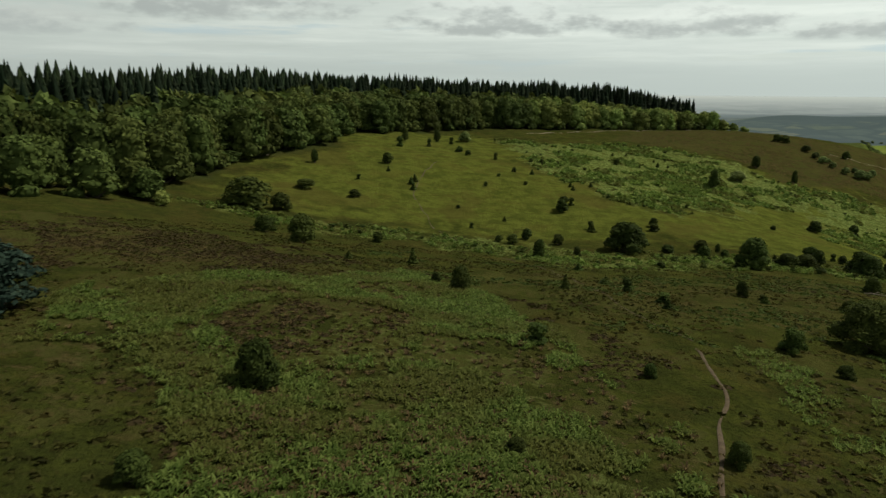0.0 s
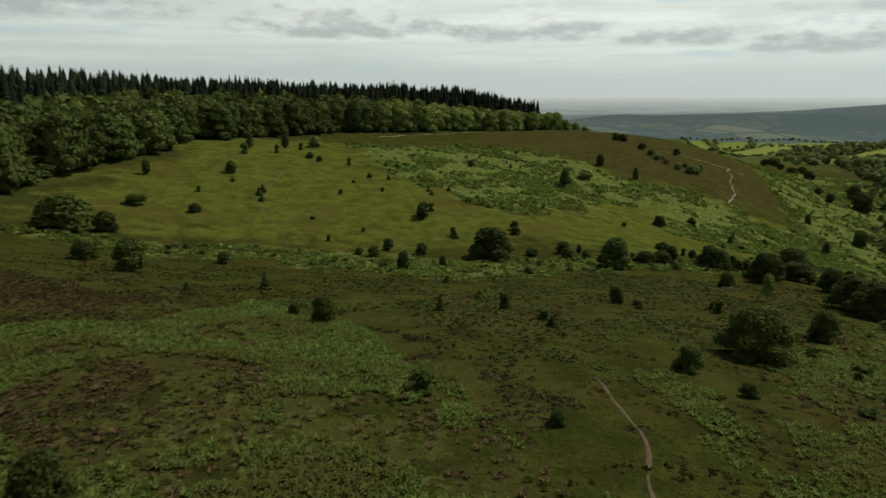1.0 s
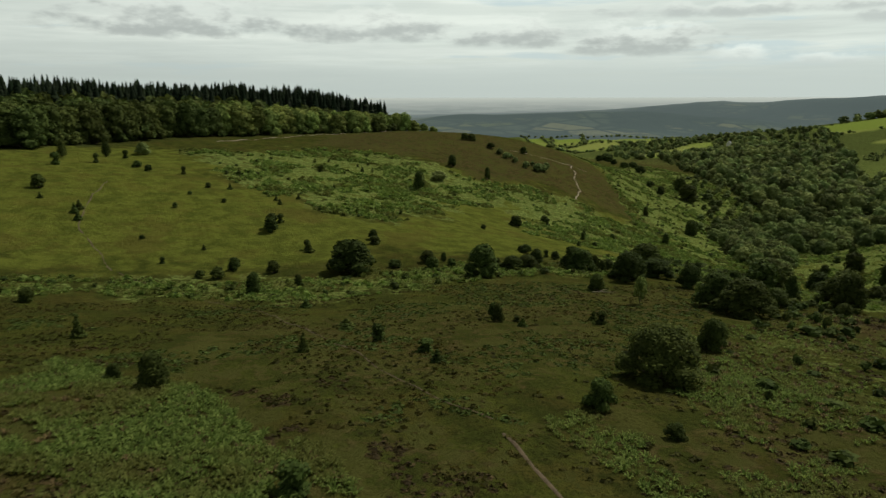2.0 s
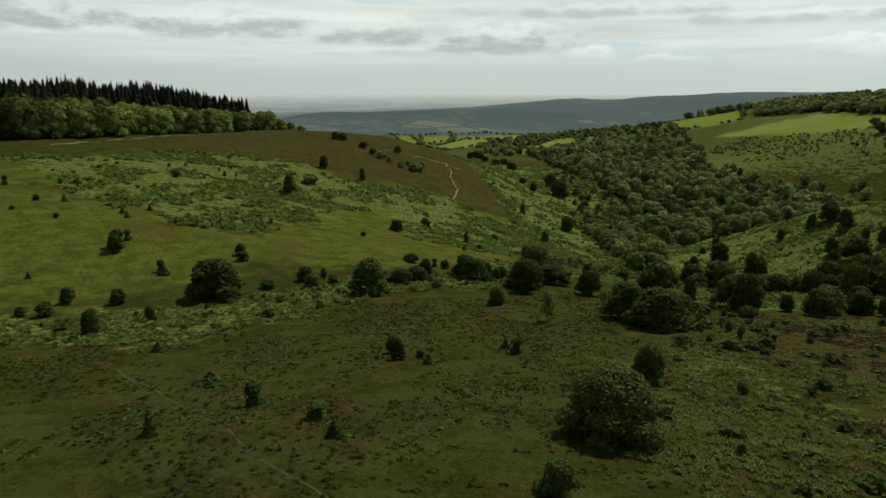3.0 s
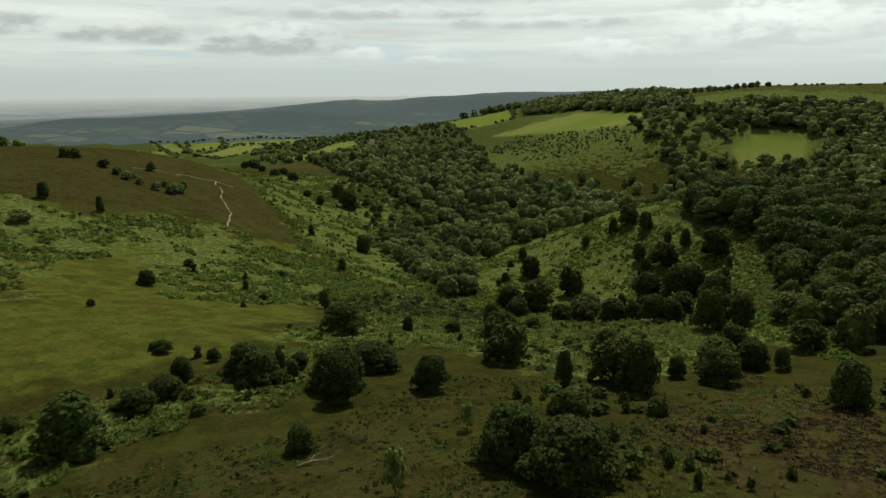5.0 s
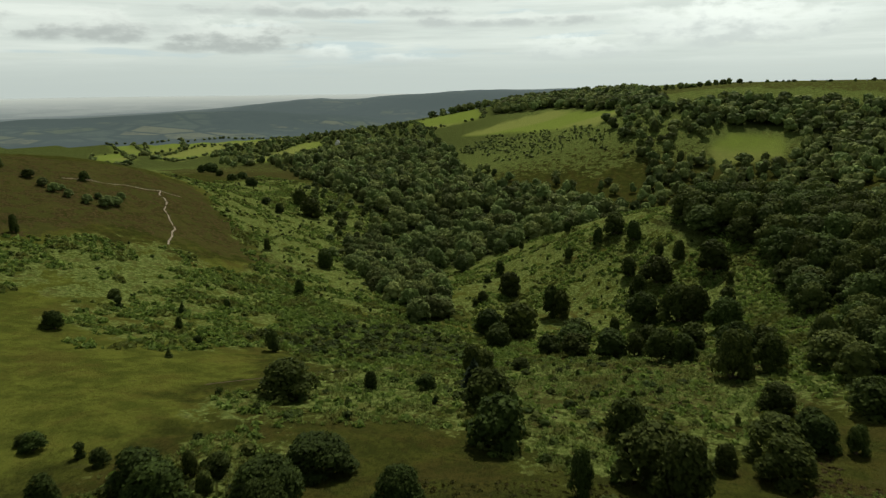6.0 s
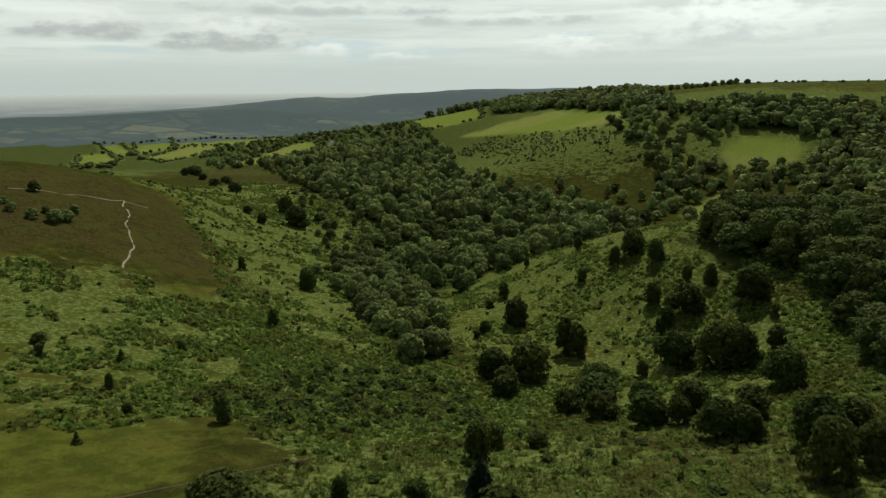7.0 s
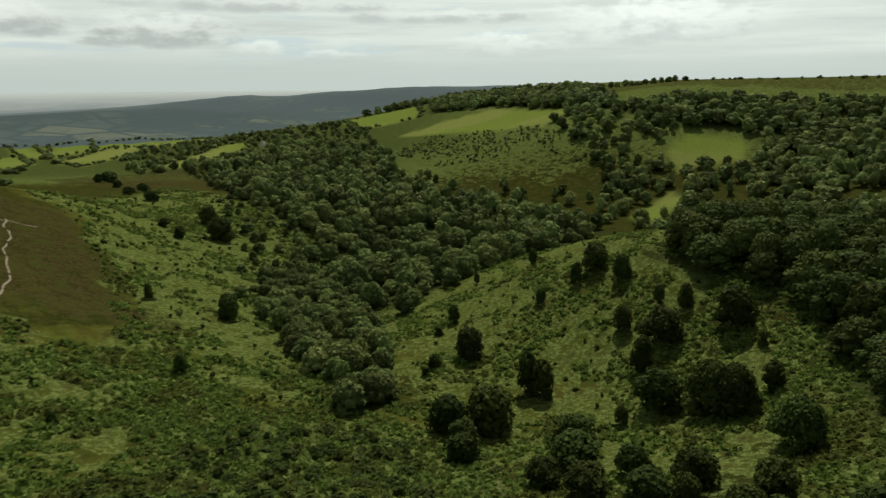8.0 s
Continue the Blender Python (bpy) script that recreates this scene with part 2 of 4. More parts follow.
    m.l.new(m.bsdf.outputs[0], both.inputs[1])
    m.l.new(glow.outputs[0], both.inputs[2])
    m.l.new(both.outputs[0], m.n["Material Output"].inputs["Surface"])
    return m.colour(c)


def bark_material():
    m = Nodes("bark", 0.95)
    m.bump(m.noise(9, 5), 0.8, 0.05)
    return m.colour(m.mix(m.noise(4, 4), (0.045, 0.034, 0.024), (0.11, 0.09, 0.068)))


def earth_material(name, a, b):
    m = Nodes(name, 0.95)
    m.bump(m.noise(7, 5), 0.7, 0.06)
    return m.colour(m.mix(m.span(m.noise(1.3, 5, 0.65), 0.3, 0.7), a, b))


M_GROUND, M_FAR = ground_material(), distant_material()
# broadleaf foliage brightened for the sunlit valley, blue raised to paint in haze
M_LIT_LEAVES = leaf_material("sunlit_hazy_leaves", (0.076, 0.104, 0.032), (0.152, 0.190, 0.063), 1.1)
# darker copy of that foliage, cloud shade put into the woods' colour
M_SHADED_LEAVES = leaf_material("shaded_leaves", (0.036, 0.052, 0.013), (0.080, 0.106, 0.028), 0.6)
M_THORN = leaf_material("thorn_leaves", (0.028, 0.041, 0.010), (0.058, 0.080, 0.018))
# pale birch and bush leaves, also sunlight painted onto the right-hand wood edge
M_PALE = leaf_material("birch_and_sunlit_leaves", (0.076, 0.108, 0.024), (0.205, 0.255, 0.070), 0.8)
M_SPRUCE = leaf_material("spruce_needles", (0.009, 0.016, 0.008), (0.027, 0.042, 0.018), 0.4, 0.1)
M_BLUE = leaf_material("pine_needles", (0.012, 0.024, 0.018), (0.042, 0.068, 0.048), 0.4, 0.1)
M_FERN = leaf_material("bracken_fronds", (0.050, 0.084, 0.016), (0.155, 0.220, 0.055), 0.5, 0.4, 0.55)
M_DRYFERN = leaf_material("dry_bracken", (0.07, 0.05, 0.024), (0.17, 0.125, 0.055))
M_MOOR = leaf_material("moor_grass", (0.026, 0.027, 0.007), (0.078, 0.078, 0.020), 0.5, 0.3, 0.6)
M_HEATH = leaf_material("heather_shoots", (0.032, 0.025, 0.011), (0.080, 0.062, 0.024), 0.5, 0.15)
M_BARK = bark_material()
M_PATH = earth_material("trodden_earth", (0.044, 0.031, 0.016), (0.078, 0.057, 0.031))
M_SCAR = earth_material("bare_gravel", (0.14, 0.115, 0.08), (0.24, 0.205, 0.15))

M_RENDER = earth_material("limewash", (0.62, 0.60, 0.55), (0.74, 0.72, 0.68))
M_SLATE = earth_material("slate", (0.10, 0.11, 0.12), (0.18, 0.19, 0.20))

# ---- the lie of the land ----
RISES = []


def rise(x, y, high, wide):
    """One rounded swelling (or hollow) of the land: its middle, height and reach."""
    RISES.append((x, y, high, wide))


rise(-400, -300, 16.8, 380)
rise(-400, 150, 5.2, 380)
rise(-400, 600, -37.9, 380)
rise(-400, 1050, 7.4, 380)
rise(50, -300, 11.0, 380)
rise(50, 150, 3.4, 380)
rise(50, 600, 71.0, 380)
rise(50, 1050, -16.8, 380)
rise(500, -300, 20.1, 380)
rise(500, 150, -78.8, 380)
rise(500, 600, -29.7, 380)
rise(500, 1050, -51.2, 380)
rise(950, -300, 38.9, 380)
rise(950, 150, 23.1, 380)
rise(950, 600, 29.5, 380)
rise(950, 1050, -21.8, 380)
rise(1400, -300, 3.0, 380)
rise(1400, 150, -17.8, 380)
rise(1400, 600, 41.7, 380)
rise(1400, 1050, -68.1, 380)
rise(-60, 80, 0.9, 60)
rise(0, 60, -0.6, 45)
rise(40, 90, 0.5, 40)
rise(-20, 150, -8.1, 45)
rise(40, 150, -6.9, 45)
rise(100, 130, -1.3, 45)
rise(160, 110, -6.3, 45)
rise(160, 180, -4.0, 45)
rise(215, 165, -11.6, 40)
rise(270, 170, -4.8, 40)
rise(270, 130, -15.4, 40)
rise(310, 120, 14.2, 50)
rise(330, 180, 12.7, 45)
rise(300, 220, -14.4, 45)
rise(350, 290, -18.8, 60)
rise(215, 240, -11.9, 45)
rise(130, 230, -8.2, 50)
rise(60, 220, -0.4, 55)
rise(-20, 220, -2.2, 55)
rise(0, 310, -1.7, 60)
rise(110, 300, -0.8, 55)
rise(200, 310, 2.2, 50)
rise(265, 300, -6.6, 45)
rise(170, 390, 7.0, 60)
rise(260, 410, 13.5, 60)
rise(340, 380, -7.4, 60)
rise(440, 400, 3.0, 80)
rise(560, 350, -13.3, 90)
rise(640, 300, 6.7, 70)
rise(640, 190, -10.1, 70)
rise(700, 320, 12.5, 80)
rise(780, 400, -6.3, 100)
rise(480, 200, -10.8, 80)
rise(520, 110, -2.0, 80)
rise(850, 250, 22.0, 120)
rise(900, 550, -6.5, 150)
rise(90, 50, -2.1, 50)
rise(430, 280, 2.3, 60)
rise(-90, 170, -4.3, 60)
rise(720, 240, 4.6, 60)
rise(60, 380, 0.3, 55)
rise(352, 190, 2.5, 30)
BASE = 35.1


def lattice(ix, iy, seed):
    v = np.sin(ix * 127.1 + iy * 311.7 + seed * 74.7) * 43758.5453
    return v - np.floor(v)


def ripple(x, y, size, seed):
    """Smooth value noise from -1 to 1 with waves of that size."""
    x, y = np.asarray(x, float) / size, np.asarray(y, float) / size
    ix, iy = np.floor(x), np.floor(y)
    u, v = x - ix, y - iy
    u, v = u * u * (3 - 2 * u), v * v * (3 - 2 * v)
    a = lattice(ix, iy, seed) * (1 - u) + lattice(ix + 1, iy, seed) * u
    b = lattice(ix, iy + 1, seed) * (1 - u) + lattice(ix + 1, iy + 1, seed) * u
    return 2 * (a * (1 - v) + b * v) - 1


def ease(v, lo, hi):
    t = np.clip((np.asarray(v, float) - lo) / (hi - lo), 0, 1)
    return t * t * (3 - 2 * t)


def ridge(x, y, cx, cy, high, along, across, heading):
    """A long far hill: middle, height, half-lengths and the heading of its crest."""
    a = radians(heading)
    p = (x - cx) * math.sin(a) + (y - cy) * math.cos(a)
    q = (x - cx) * math.cos(a) - (y - cy) * math.sin(a)
    return high * np.exp(-((p / along) ** 2 + (q / across) ** 2) / 2)


def height(x, y):
    x, y = np.asarray(x, float), np.asarray(y, float)
    z = np.full(np.broadcast(x, y).shape, BASE)
    for rx, ry, h, s in RISES:
        z = z + h * np.exp(-((x - rx) ** 2 + (y - ry) ** 2) / (2 * s * s))
    r = np.hypot(x - 60, y - 60)
    z = z + (-62 - z) * ease(r, 1300, 1900) + 80 * ease(r, 2600, 4900)
    z = z + ridge(x, y, 1150, 1560, 66, 520, 190, 118) + ridge(x, y, 2250, 1800, 76, 700, 260, 140) + ridge(x, y, 2900, 900, 72, 600, 350, 150)
    z = z + (ripple(x, y, 300, 5) * 9 + ripple(x, y, 120, 6) * 5) * ease(r, 1450, 1900) * (1 - ease(r, 2900, 3300))
    return z


def relief(x, y):
    r = np.hypot(np.asarray(x, float) - 90, np.asarray(y, float) - 110)
    near = 1 - ease(r, 260, 700)
    return near * (0.24 * ripple(x, y, 6.5, 1) + 0.20 * ripple(x, y, 3.3, 2)) + 0.6 * (1 - ease(r, 900, 1500)) * ripple(x, y, 34, 3) * ease(r, 40, 200)


def ground_z(x, y):
    return height(x, y) + relief(x, y)


def inside(x, y, poly, soft=3.0, wobble=4.0, seed=11):
    """How far into a patch of the plan a place lies, 0 to 1, with a ragged edge."""
    x, y = np.asarray(x, float), np.asarray(y, float)
    x = x + wobble * (ripple(x, y, 13, seed) + 0.6 * ripple(x, y, 5, seed + 1))
    y = y + wobble * (ripple(x, y, 13, seed + 2) + 0.6 * ripple(x, y, 5, seed + 3))
    d = np.full(x.shape, 1e9)
    odd = np.zeros(x.shape, bool)
    for (ax, ay), (bx, by) in zip(poly, poly[1:] + poly[:1]):
        ex, ey = bx - ax, by - ay
        t = np.clip(((x - ax) * ex + (y - ay) * ey) / (ex * ex + ey * ey + 1e-9), 0, 1)
        d = np.minimum(d, np.hypot(x - ax - t * ex, y - ay - t * ey))
        cross = (ay > y) != (by > y)
        odd ^= cross & (x < ax + ex * (y - ay) / (ey if ey else 1e-9))
    return ease(np.where(odd, d, -d), -soft, soft)


# patches of the plan, by what grows there; the pasture also follows the sunlit slopes
DARK_LING = [(104, 89), (113, 83), (121, 77), (136, 68), (120, 58), (86, 60), (82, 66), (88, 72), (93, 78), (97, 84)]
HEATHER = [
    [(83, 337), (94, 378), (150, 413), (215, 400), (250, 385), (272, 372), (262, 330), (226, 266), (208, 268), (192, 294), (169, 290), (142, 297), (128, 320), (105, 333)],
    [(-62, 93), (-55, 101), (-44, 106), (-26, 101), (-16, 86), (-23, 70), (-32, 63), (-43, 63)],
    [(-19, 53), (-12, 63), (-4, 59), (-6, 45), (-12, 43)],
    [(-2, 84), (8, 70), (16, 58), (22, 66), (14, 88)],
    [(108, 90), (124, 78), (140, 66), (118, 62), (95, 62), (97, 76)],
    [(60, 112), (80, 108), (104, 110), (100, 120), (76, 124), (58, 120)],
    [(900, 420), (1050, 380), (1300, 300), (1300, -50), (1000, -50), (850, 60), (870, 200)],
    [(60, 60), (80, 84), (105, 92), (140, 90), (150, 60), (110, 36), (70, 40)],
    [(-5, 95), (20, 60), (40, 62), (62, 80), (96, 96), (104, 118), (70, 126), (30, 118)],
    [(-70, 30), (-75, 104), (-30, 112), (4, 92), (24, 58), (22, 18), (-40, 16)],
    [(132, 140), (185, 134), (200, 116), (186, 100), (160, 96), (138, 108)],
    [(25, 18), (27, 58), (45, 72), (66, 84), (62, 50), (58, 18)],
    DARK_LING,
    [(392, 500), (430, 640), (560, 650), (575, 560), (480, 470), (420, 470)],
]
DENSE = {"heather": (0.72, 0.8, 0.8, 0.5, 1, 0.55, 0.55, 0.5, 0.52, 0.46, 0.48, 0.52, 1.3, 0.6), "bracken": (0.66, 0.66, 0.50, 0.6, 0.65, 0.38, 0.85, 0.60, 0.5, 0.5, 0.75, 0.62)}
BRACKEN = [
    [(21, 313), (52, 321), (81, 330), (104, 329), (125, 313), (140, 294), (167, 286), (188, 282), (197, 263), (224, 245), (229, 220), (205, 214), (166, 216), (144, 233), (142, 262), (110, 241), (80, 200), (65, 200), (53, 206), (40, 226), (31, 263)],
    [(285, 420), (436, 505), (428, 430), (400, 356), (350, 302), (296, 260), (240, 214), (222, 196), (212, 215), (218, 237), (205, 254), (217, 270), (240, 305), (266, 350)],
    [(-30, 42), (-33, 58), (-28, 66), (-15, 77), (-3, 91), (6, 66), (12, 58), (14, 46), (17, 38), (14, 20), (-14, 18), (-14, 31), (-15, 36), (-21, 40)],
    [(-66, 157), (-47, 161), (-29, 155), (-11, 161), (1, 158), (14, 151), (32, 148), (64, 148), (99, 150), (120, 148), (89, 134), (56, 131), (27, 127), (12, 135), (-4, 148), (-28, 148), (-48, 149)],
    [(110, 160), (136, 167), (149, 164), (168, 157), (198, 149), (206, 120), (196, 104), (177, 92), (150, 90), (120, 110), (128, 130)],
    [(40, 52), (47, 66), (61, 78), (79, 86), (105, 92), (130, 84), (150, 60), (120, 30), (60, 30)],
    [(155, 205), (173, 203), (196, 212), (213, 200), (214, 179), (186, 157), (164, 165), (157, 176)],
    [(208, 150), (226, 190), (262, 225), (310, 258), (350, 245), (440, 225), (420, 190), (350, 150), (302, 122), (262, 110), (225, 105), (200, 118)],
    [(120, 203), (150, 190), (206, 215), (222, 245), (205, 264), (160, 250), (130, 235)],
    [(766, 522), (774, 435), (694, 324), (669, 271), (618, 252), (584, 289), (599, 366), (673, 465)],
    [(148, 166), (160, 206), (206, 216), (224, 197), (216, 160), (204, 146), (172, 150)],
    [(150, 74), (178, 96), (205, 116), (262, 118), (308, 130), (304, 110), (225, 88), (180, 78)],
]
SUNLIT_PASTURE = [
    [(-50, 170), (0, 166), (50, 156), (100, 158), (140, 172), (165, 205), (150, 240), (110, 242), (84, 205), (66, 203), (48, 215), (34, 262), (20, 312), (-12, 318), (-40, 280), (-52, 222)],
    [(120, 215), (165, 214), (230, 222), (226, 262), (196, 288), (150, 296), (105, 318), (60, 318), (35, 290), (50, 225)],
    [(200, 130), (240, 128), (300, 130), (340, 165), (420, 190), (440, 225), (350, 245), (262, 225), (222, 196), (204, 160)],
    [(214, 215), (250, 225), (350, 302), (400, 356), (436, 505), (285, 420), (262, 340), (225, 262)],
]
FIELDS = [
    [(780, 531), (877, 515), (930, 470), (798, 331), (702, 327), (775, 442)],
    [(966, 736), (1094, 679), (928, 581), (839, 617)],
    [(669, 214), (695, 202), (699, 161), (663, 152), (630, 197)],
    [(524, 207), (590, 195), (576, 180), (515, 190)],
    [(785, 1180), (880, 1205), (792, 1076), (700, 1040)],
    [(847, 1157), (940, 1160), (945, 991), (869, 925), (822, 986), (806, 1099)],
    [(665, 978), (831, 1085), (843, 1022), (756, 930), (600, 840)],
    [(650, 1110), (697, 1106), (643, 995), (572, 910), (560, 967)],
    [(580, 690), (779, 804), (815, 781), (689, 676), (620, 655), (560, 640)],
    [(745, 1220), (780, 1210), (703, 1050), (662, 1040)],
]
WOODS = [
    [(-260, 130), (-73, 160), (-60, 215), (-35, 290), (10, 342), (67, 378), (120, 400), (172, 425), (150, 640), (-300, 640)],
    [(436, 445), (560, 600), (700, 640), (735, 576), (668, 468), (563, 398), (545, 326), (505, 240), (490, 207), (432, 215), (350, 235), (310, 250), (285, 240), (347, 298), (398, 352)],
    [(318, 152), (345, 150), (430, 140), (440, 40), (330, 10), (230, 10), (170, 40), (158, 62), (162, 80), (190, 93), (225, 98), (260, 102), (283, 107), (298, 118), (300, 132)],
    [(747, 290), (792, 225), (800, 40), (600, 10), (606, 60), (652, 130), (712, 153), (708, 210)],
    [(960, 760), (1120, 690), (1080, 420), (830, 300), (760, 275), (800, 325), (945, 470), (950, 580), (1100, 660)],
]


def steps(lo, hi, fine, a, b, grow=0.03):
    """Grid lines from a to b, fine apart between lo and hi and wider and wider outside."""
    mid = list(np.arange(lo, hi + fine / 2, fine))
    up, s = [mid[-1]], fine
    while up[-1] < b:
        s *= 1 + grow
        up.append(up[-1] + s)
    down, s = [mid[0]], fine
    while down[-1] > a:
        s *= 1 + grow
        down.append(down[-1] - s)
    return np.array(down[:0:-1] + mid + up[1:])


def ground_sheet():
    gx, gy = steps(-75, 320, 1.9, -3200, 4950, 0.036), steps(18, 320, 1.9, -2600, 4950, 0.036)
    nx, ny = len(gx), len(gy)
    x, y = (g.ravel() for g in np.meshgrid(gx, gy))
    v = np.stack([x, y, ground_z(x, y)], 1)
    i = np.arange(nx * ny).reshape(ny, nx)
    f = np.stack([i[:-1, :-1], i[:-1, 1:], i[1:, 1:], i[1:, :-1]], -1).reshape(-1, 4)
    me = quick_mesh("ground", v, f)
    near = np.hypot(x - 200, y - 200) < 1400
    marks = {"sunlit_pasture": SUNLIT_PASTURE, "heather": HEATHER, "bracken": BRACKEN, "field": FIELDS, "shade_floor": WOODS}
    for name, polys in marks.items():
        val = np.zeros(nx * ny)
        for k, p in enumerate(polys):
            soft, wob = {"field": (4, 1.0), "shade_floor": (6, 5), "sunlit_pasture": (24, 14)}.get(name, (9, 9))
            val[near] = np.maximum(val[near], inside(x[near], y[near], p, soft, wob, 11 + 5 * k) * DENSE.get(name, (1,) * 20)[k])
        # the same painted dark tone, weaker, spread over the far country
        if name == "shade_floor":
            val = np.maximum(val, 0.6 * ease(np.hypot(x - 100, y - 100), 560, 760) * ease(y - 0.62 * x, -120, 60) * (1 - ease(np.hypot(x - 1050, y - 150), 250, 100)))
        if name == "bracken":
            val = np.maximum(val, 0.8 * ease(np.hypot(x - 100, y - 100), 480, 620))
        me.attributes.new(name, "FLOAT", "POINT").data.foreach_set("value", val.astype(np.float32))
    # how much of the painted haze each place gets, by distance
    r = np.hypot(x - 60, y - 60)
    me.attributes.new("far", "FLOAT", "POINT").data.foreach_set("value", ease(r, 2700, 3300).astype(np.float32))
    me.attributes.new("rim_haze", "FLOAT", "POINT").data.foreach_set("value", ease(r, 3000, 4900).astype(np.float32))
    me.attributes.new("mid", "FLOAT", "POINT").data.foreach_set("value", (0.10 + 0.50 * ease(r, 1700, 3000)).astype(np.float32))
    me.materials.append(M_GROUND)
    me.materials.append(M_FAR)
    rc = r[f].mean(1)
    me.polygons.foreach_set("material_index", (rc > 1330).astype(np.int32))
    me.polygons.foreach_set("use_smooth", np.ones(len(f), bool))
    return tagged(new("ground", me), "rolling moorland with rough grass, bracken and heather", "ground", kind="structure")


def quick_mesh(name, v, f, material=None, smooth=False):
    me = bpy.data.meshes.new(name)
    f = np.asarray(f)
    k = f.shape[1]
    me.vertices.add(len(v))
    me.vertices.foreach_set("co", np.asarray(v, np.float32).ravel())
    me.loops.add(f.size)
    me.loops.foreach_set("vertex_index", f.astype(np.int32).ravel())
    me.polygons.add(len(f))
    me.polygons.foreach_set("loop_start", np.arange(0, f.size, k, dtype=np.int32))
    me.update(calc_edges=True)
    me.validate()
    if material:
        me.materials.append(material)
    if smooth:
        me.polygons.foreach_set("use_smooth", np.ones(len(f), bool))
    return me


ground_sheet()


def ribbon(name, label, points, wide, material, lift=0.05, seed=0, category="footpath", stray=0.35):
    """A trodden path: a thin strip of earth along a line of the plan, uneven in width."""
    p = np.array(points, float)
    d = np.concatenate([[0], np.cumsum(np.hypot(*np.diff(p, axis=0).T))])
    s = np.arange(0, d[-1], 0.7)
    k = np.ones(9) / 9
    q = np.stack([np.interp(s, d, p[:, j]) for j in (0, 1)], 1)
    for j in (0, 1):
        q[:, j] = np.convolve(np.pad(q[:, j], 4, "edge"), k, "valid")
    q += stray * np.stack([ripple(s, s * 0, 6, 31 + seed), ripple(s, s * 0, 6, 57 + seed)], 1)
    t = np.gradient(q, axis=0)
    t /= np.hypot(t[:, 0], t[:, 1])[:, None] + 1e-9
    side = np.stack([-t[:, 1], t[:, 0]], 1)
    rows = []
    for j, a in enumerate((-1.0, -0.55, 0.0, 0.55, 1.0)):
        w = wide * 0.5 * (1 + 0.45 * ripple(s, s * 0 + j * 9, 2.3, seed + j) + 0.3 * ripple(s, s * 0 + j, 7, seed + 3))
        e = q + side * (a * w)[:, None]
        rows.append(np.stack([e[:, 0], e[:, 1], ground_z(e[:, 0], e[:, 1]) + lift * (1.2 - 0.9 * abs(a))], 1))
    n = len(s)
    v = np.concatenate(rows)
    i = np.arange(n - 1)
    f = np.concatenate([np.stack([i + j * n, i + 1 + j * n, i + 1 + (j + 1) * n, i + (j + 1) * n], 1)[:, ::-1] for j in range(4)])
    return tagged(new(name, quick_mesh(name, v, f, material, True)), label, category, kind="structure")


ribbon("footpath", "narrow trodden earth path through the bracken", [(12, 18), (14, 29), (17, 37), (21, 44), (22, 49), (23, 54), (24, 60)], 0.28, M_PATH, seed=1)
ribbon("footpath", "faint trodden line through the short turf", [(24, 60), (22, 66), (21, 77), (20, 92), (18, 118), (11, 139), (-2, 164)], 0.17, M_PATH, seed=7)
ribbon("footpath", "faint earth path climbing the grass slope", [(-2, 164), (-4, 174), (-7, 187), (-9, 194), (-8, 212), (-2, 240)], 0.32, M_PATH, seed=2)
ribbon("footpath", "pale gravel path along the hill crest", [(40, 340), (58, 355), (72, 366), (96, 384), (129, 402), (168, 424)], 1.3, M_SCAR, seed=3)
ribbon("erosion_scar", "bare pale erosion scar in the heather", [(193, 282), (204, 294), (212, 306), (219, 318), (228, 333), (238, 350)], 0.5, M_SCAR, seed=4, category="path", stray=0.9)
ribbon("footpath", "thin gravel path across the heather", [(196, 349), (206, 349), (221, 347), (237, 346), (246, 344)], 0.5, M_SCAR, seed=5)
ribbon("footpath", "grassy track along the slope above the stream", [(120, 172), (143, 167), (154, 164), (162, 160), (172, 155), (183, 151), (200, 155), (216, 164)], 0.3, M_PATH, seed=6)

# ---- trees and plants ----
RNG = np.random.default_rng(7)


def part(name, mesh, parent, label=""):
    """One mesh as a part of a thing."""
    ob = new(name, mesh)
    ob.parent = parent
    return tagged(ob, label)


def joined(*pieces):
    vs, fs, k = [], [], 0
    for v, f in pieces:
        vs.append(v)
        fs.append(np.asarray(f) + k)
        k += len(v)
    return np.concatenate(vs), np.concatenate(fs)


def limb(points, radii, sides=6):
    """A tapered stem through the given points."""
    v, f = [], []
    p = np.array(points, float)
    for i, (c, r) in enumerate(zip(p, radii)):
        d = p[min(i + 1, len(p) - 1)] - p[max(i - 1, 0)]
        d /= np.linalg.norm(d) + 1e-9
        a = np.cross(d, (0.3, 1, 0.1))
        a /= np.linalg.norm(a)
        b = np.cross(d, a)
        for k in range(sides):
            t = 2 * math.pi * k / sides
            v.append(c + r * (a * math.cos(t) + b * math.sin(t)))
    for i in range(len(p) - 1):
        for k in range(sides):
            f.append((i * sides + k, i * sides + (k + 1) % sides, (i + 1) * sides + (k + 1) % sides, (i + 1) * sides + k))
    return np.array(v), np.array(f)


def blob(c, r, rng, rings=3, seg=6):
    """The dense inside of a mass of leaves: a small uneven ellipsoid of quads."""
    v, f = [], []
    for i in range(rings + 1):
        th = math.pi * (0.04 + 0.92 * i / rings)
        for k in range(seg):
            ph = 2 * math.pi * k / seg
            s = 1 + rng.uniform(-0.14, 0.14)
            v.append((c[0] + r[0] * s * math.sin(th) * math.cos(ph), c[1] + r[1] * s * math.sin(th) * math.sin(ph), c[2] + r[2] * s * math.cos(th)))
